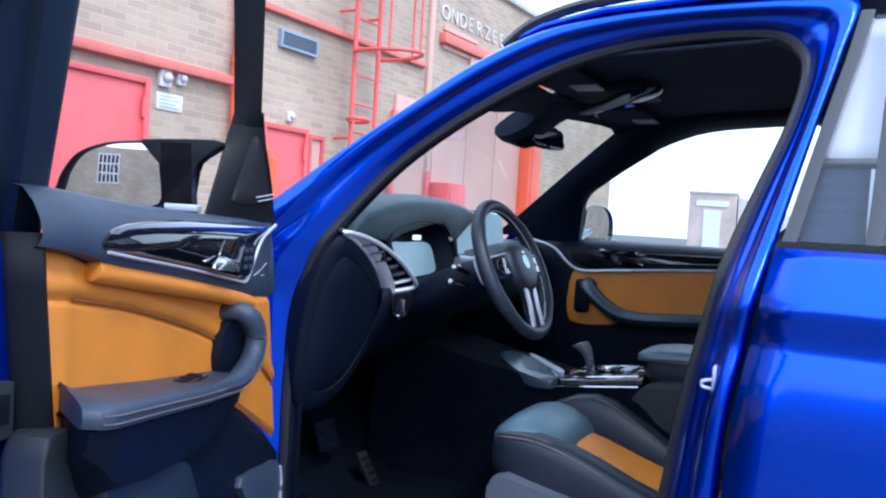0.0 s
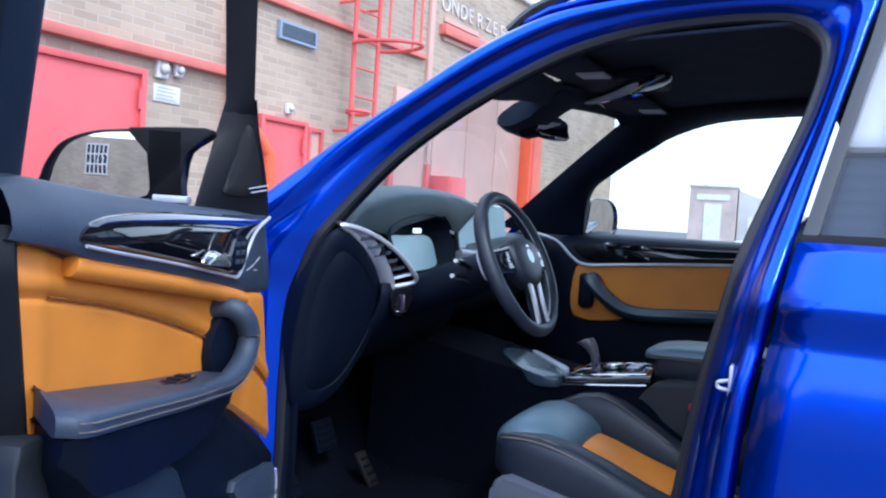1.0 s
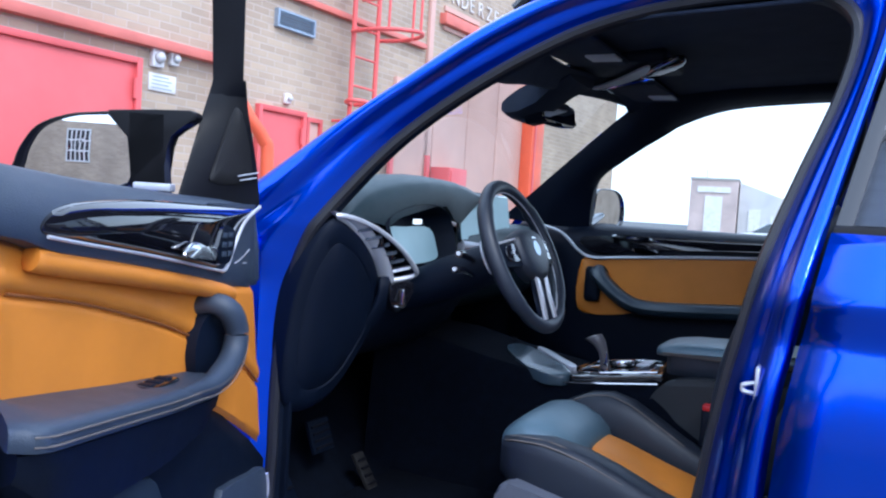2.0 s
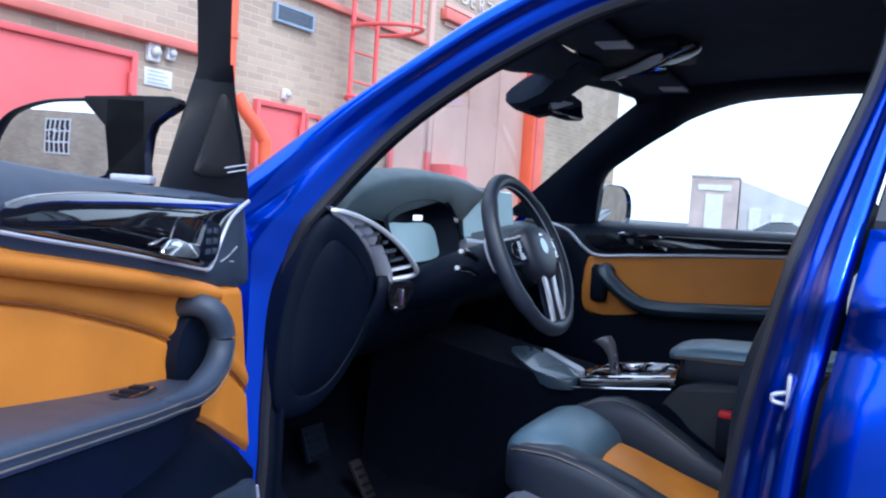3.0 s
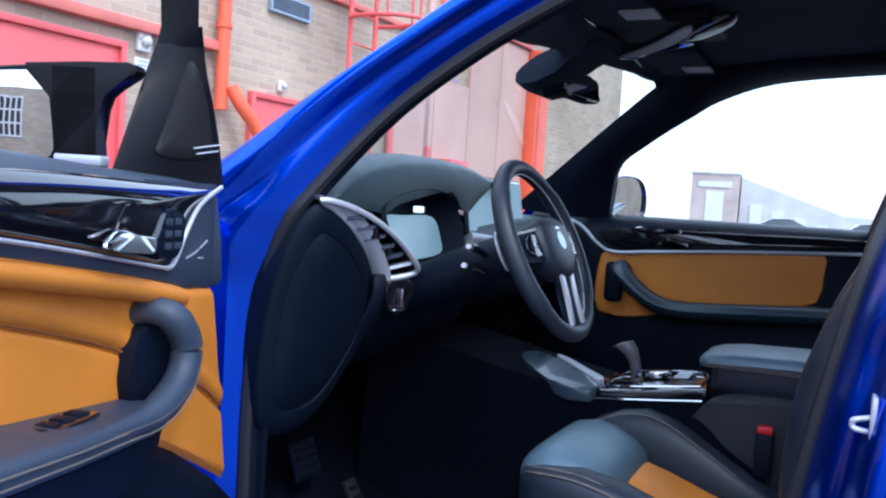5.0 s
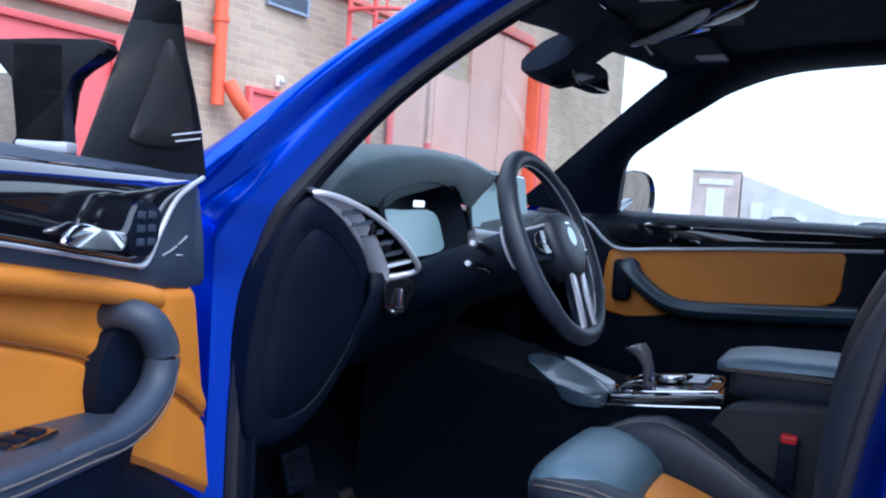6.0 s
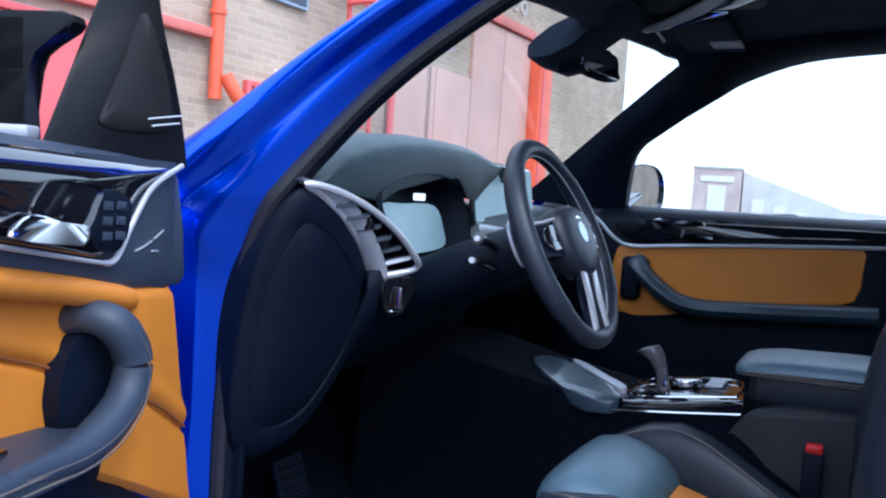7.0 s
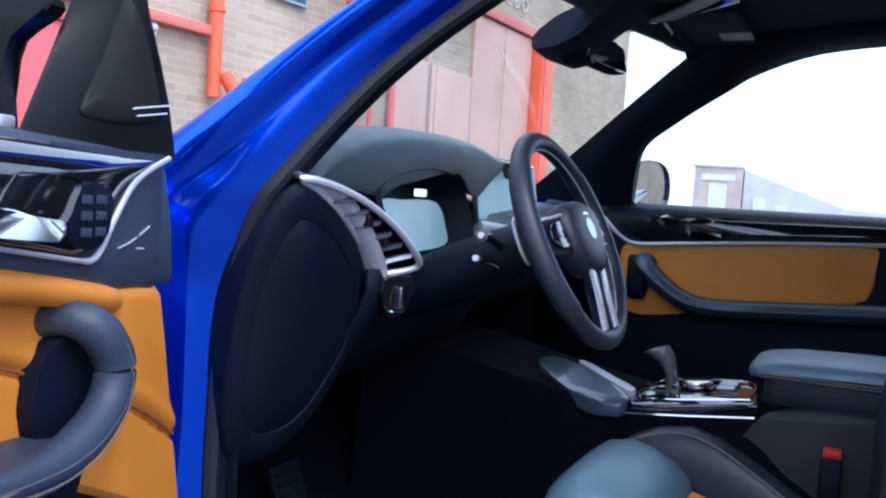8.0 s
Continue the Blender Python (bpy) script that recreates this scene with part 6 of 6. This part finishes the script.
def sail_at(f, z, proud=0.0):
    """A place on the mirror panel: 0 at the glass edge to 1 at the windscreen edge, and height."""
    a, b = dr(lerp_table(z, SAIL_L), -0.095, z), dr(lerp_table(z, SAIL_R), -0.018, z)
    return a.lerp(b, f) + SAIL_N * proud


bm = bmesh.new()
rows = []
for z in (1.085, 1.107, 1.13, 1.155, 1.18, 1.20, 1.225, 1.248, 1.275, 1.30, 1.319):
    rows.append([sail_at(f, z, q) for f, q in ((0.6, -0.028), (0.22, -0.012), (0.02, -0.001), (0.06, 0.002), (0.5, 0.004), (0.94, 0.002), (0.98, -0.001), (1.0, -0.012), (0.9, -0.028))])
loft(bm, rows)
sail = part("sail_panel", bm, MATTE, door, "black triangular mirror panel")
bm = bmesh.new()
ring_f = curve([V((f, z, 0)) for f, z in ((0.33, 1.128), (0.32, 1.15), (0.40, 1.20), (0.50, 1.238), (0.64, 1.268), (0.78, 1.258), (0.86, 1.21), (0.87, 1.16), (0.84, 1.134), (0.6, 1.124))], 4, True)
mid = sum(ring_f, V()) / len(ring_f)
vs = grid(bm, [[sail_at(q.x, q.y, h) for q in (p.lerp(mid, k) for p in ring_f)] for k, h in ((0, 0.0), (0.0, 0.006), (0.06, 0.009), (0.4, 0.010), (0.85, 0.010))], close_v=True)
bm.faces.new(vs[-1])
part("tweeter_grille", bm, DARKGREY, sail, "dark tweeter grille")
for k in range(2):
    bm = bmesh.new()
    tube(bm, [sail_at(0.64 + 0.03 * k, 1.142 - 0.008 * k, 0.011), sail_at(0.93 - 0.03 * k, 1.152 - 0.010 * k, 0.011)], 0.0013, 6)
    part("script_bar", bm, SATIN, sail)
# window frame: it leans in with the glass and back with the windscreen
bm = bmesh.new()
rows = []
for z, a, b in ((1.29, 0.034, 0.034), (1.305, 0.030, 0.046), (1.32, 0.024, 0.053), (1.40, 0.034, 0.058), (1.50, 0.048, 0.064), (1.56, 0.058, 0.068), (1.62, 0.068, 0.072)):
    pa, pb = dr(a, -0.092, z), dr(b, -0.020, z)
    rows.append([pa, pa.lerp(pb, 0.3) + SAIL_N * 0.003, pa.lerp(pb, 0.7) + SAIL_N * 0.003, pb, pb - SAIL_N * 0.02, pa - SAIL_N * 0.02 - DOOR_S * 0.04])
grid(bm, rows, close_v=True)
part("front_frame", bm, RUBBER, door, "black front window frame")
bm = bmesh.new()
tube(bm, curve([dr(0.14, -0.03, 1.615), dr(0.40, 0.05, 1.62), dr(0.70, 0.11, 1.61), dr(0.90, 0.14, 1.60), dr(1.04, 0.14, 1.58)], 5), 0.024, 10)
part("top_frame", bm, PLASTIC, door, "black top window frame")
bm = bmesh.new()
rows = []
for z in np.linspace(1.06, 1.56, 10):
    t = (z - 1.134) / 0.20
    d = -0.060 + 0.11 * t
    sr = 0.704 + 0.128 * t
    rows.append([dr(sr, d - 0.035, z), dr(sr, d, z), dr(sr + 0.014, d + 0.004, z), dr(sr + 0.062, d + 0.002, z), dr(sr + 0.066, d - 0.012, z), dr(sr + 0.11, d - 0.016, z), dr(sr + 0.125, d - 0.03, z), dr(sr + 0.125, d - 0.06, z)])
grid(bm, rows)
part("rear_frame_post", bm, POSTSKIN, door, "dark rear window post")
bm = bmesh.new()
rows = []
for z in np.linspace(1.02, 1.56, 10):
    t = (z - 1.134) / 0.20
    d = -0.060 + 0.11 * t
    sr = 0.704 + 0.128 * t + 0.115
    rows.append([dr(sr, d - 0.02, z), dr(sr + 0.012, d + 0.0, z), dr(sr + 0.035, d - 0.004, z), dr(sr + 0.04, d - 0.03, z)])
grid(bm, rows)
part("post_seal", bm, RUBBER, door, "black rubber post seal")

# driver's wing mirror: its glass looks back along the car's flank
bm = bmesh.new()
S0 = 0.10
HOUSE = [(-0.205, 1.112), (-0.205, 1.20), (-0.20, 1.243), (-0.28, 1.242), (-0.34, 1.234), (-0.395, 1.212), (-0.425, 1.176), (-0.438, 1.145), (-0.436, 1.118), (-0.32, 1.104)]
face = curve([dr(S0, d, z) for d, z in HOUSE], 4, True)
mc = sum(face, V()) / len(face)
rows = [[p.lerp(mc, 0.09) - DOOR_S * 0.012 for p in face], [p.lerp(mc, 0.045) + DOOR_S * 0.004 for p in face], face, [p.lerp(mc, 0.02) - DOOR_S * 0.03 for p in face], [p.lerp(mc, 0.16) - DOOR_S * 0.075 for p in face], [p.lerp(mc, 0.5) - DOOR_S * 0.105 for p in face]]
vs = grid(bm, rows, close_v=True)
bm.faces.new(vs[-1])
wm = part("wing_mirror", bm, MATTE, door, "black wing mirror housing")
bm = bmesh.new()
rows = []
for k in range(9):
    ring_k = k / 8
    rows.append([mc.lerp(p, 0.93 * max(ring_k, 0.02)) - DOOR_S * (0.004 + ((mc.lerp(p, 0.93 * ring_k) - mc).length ** 2) / 1.8) for p in face])
vs = grid(bm, rows, close_v=True)
bm.faces.new(vs[0])
part("mirror_glass", bm, MIRROR, wm, "convex mirror glass", 80)
bm = bmesh.new()
loft(bm, [[dr(S0 + a, d + e, z) for a, e in ((0.012, -0.040), (0.012, 0.026), (-0.008, 0.026), (-0.008, -0.040))] for d, z in ((-0.152, 1.085), (-0.16, 1.12), (-0.166, 1.18), (-0.168, 1.242))])
part("mirror_foot", bm, MATTE, wm, "black mirror foot")
bm = bmesh.new()
slab(bm, curve([dr(S0 + 0.012, d, z) for d, z in ((-0.25, 1.246), (-0.16, 1.250), (-0.095, 1.252), (-0.083, 1.248), (-0.080, 1.240), (-0.086, 1.231), (-0.115, 1.219), (-0.130, 1.206), (-0.137, 1.185), (-0.138, 1.14), (-0.132, 1.10), (-0.20, 1.10), (-0.206, 1.20), (-0.25, 1.236))], 1, True), DOOR_S * -0.03, 0.004)
part("mirror_arm", bm, MATTE, wm, "black mirror arm")
bm = bmesh.new()
box(bm, (-0.035, -0.012, 0.0), (0.035, 0.012, 0.014), 0.003, m=Matrix.Translation(dr(0.14, -0.14, 1.104)) @ yaw_door @ Matrix.Rotation(radians(90), 4, "Z"))
part("mirror_base_cap", bm, SATIN, door, "pale mirror base cap")
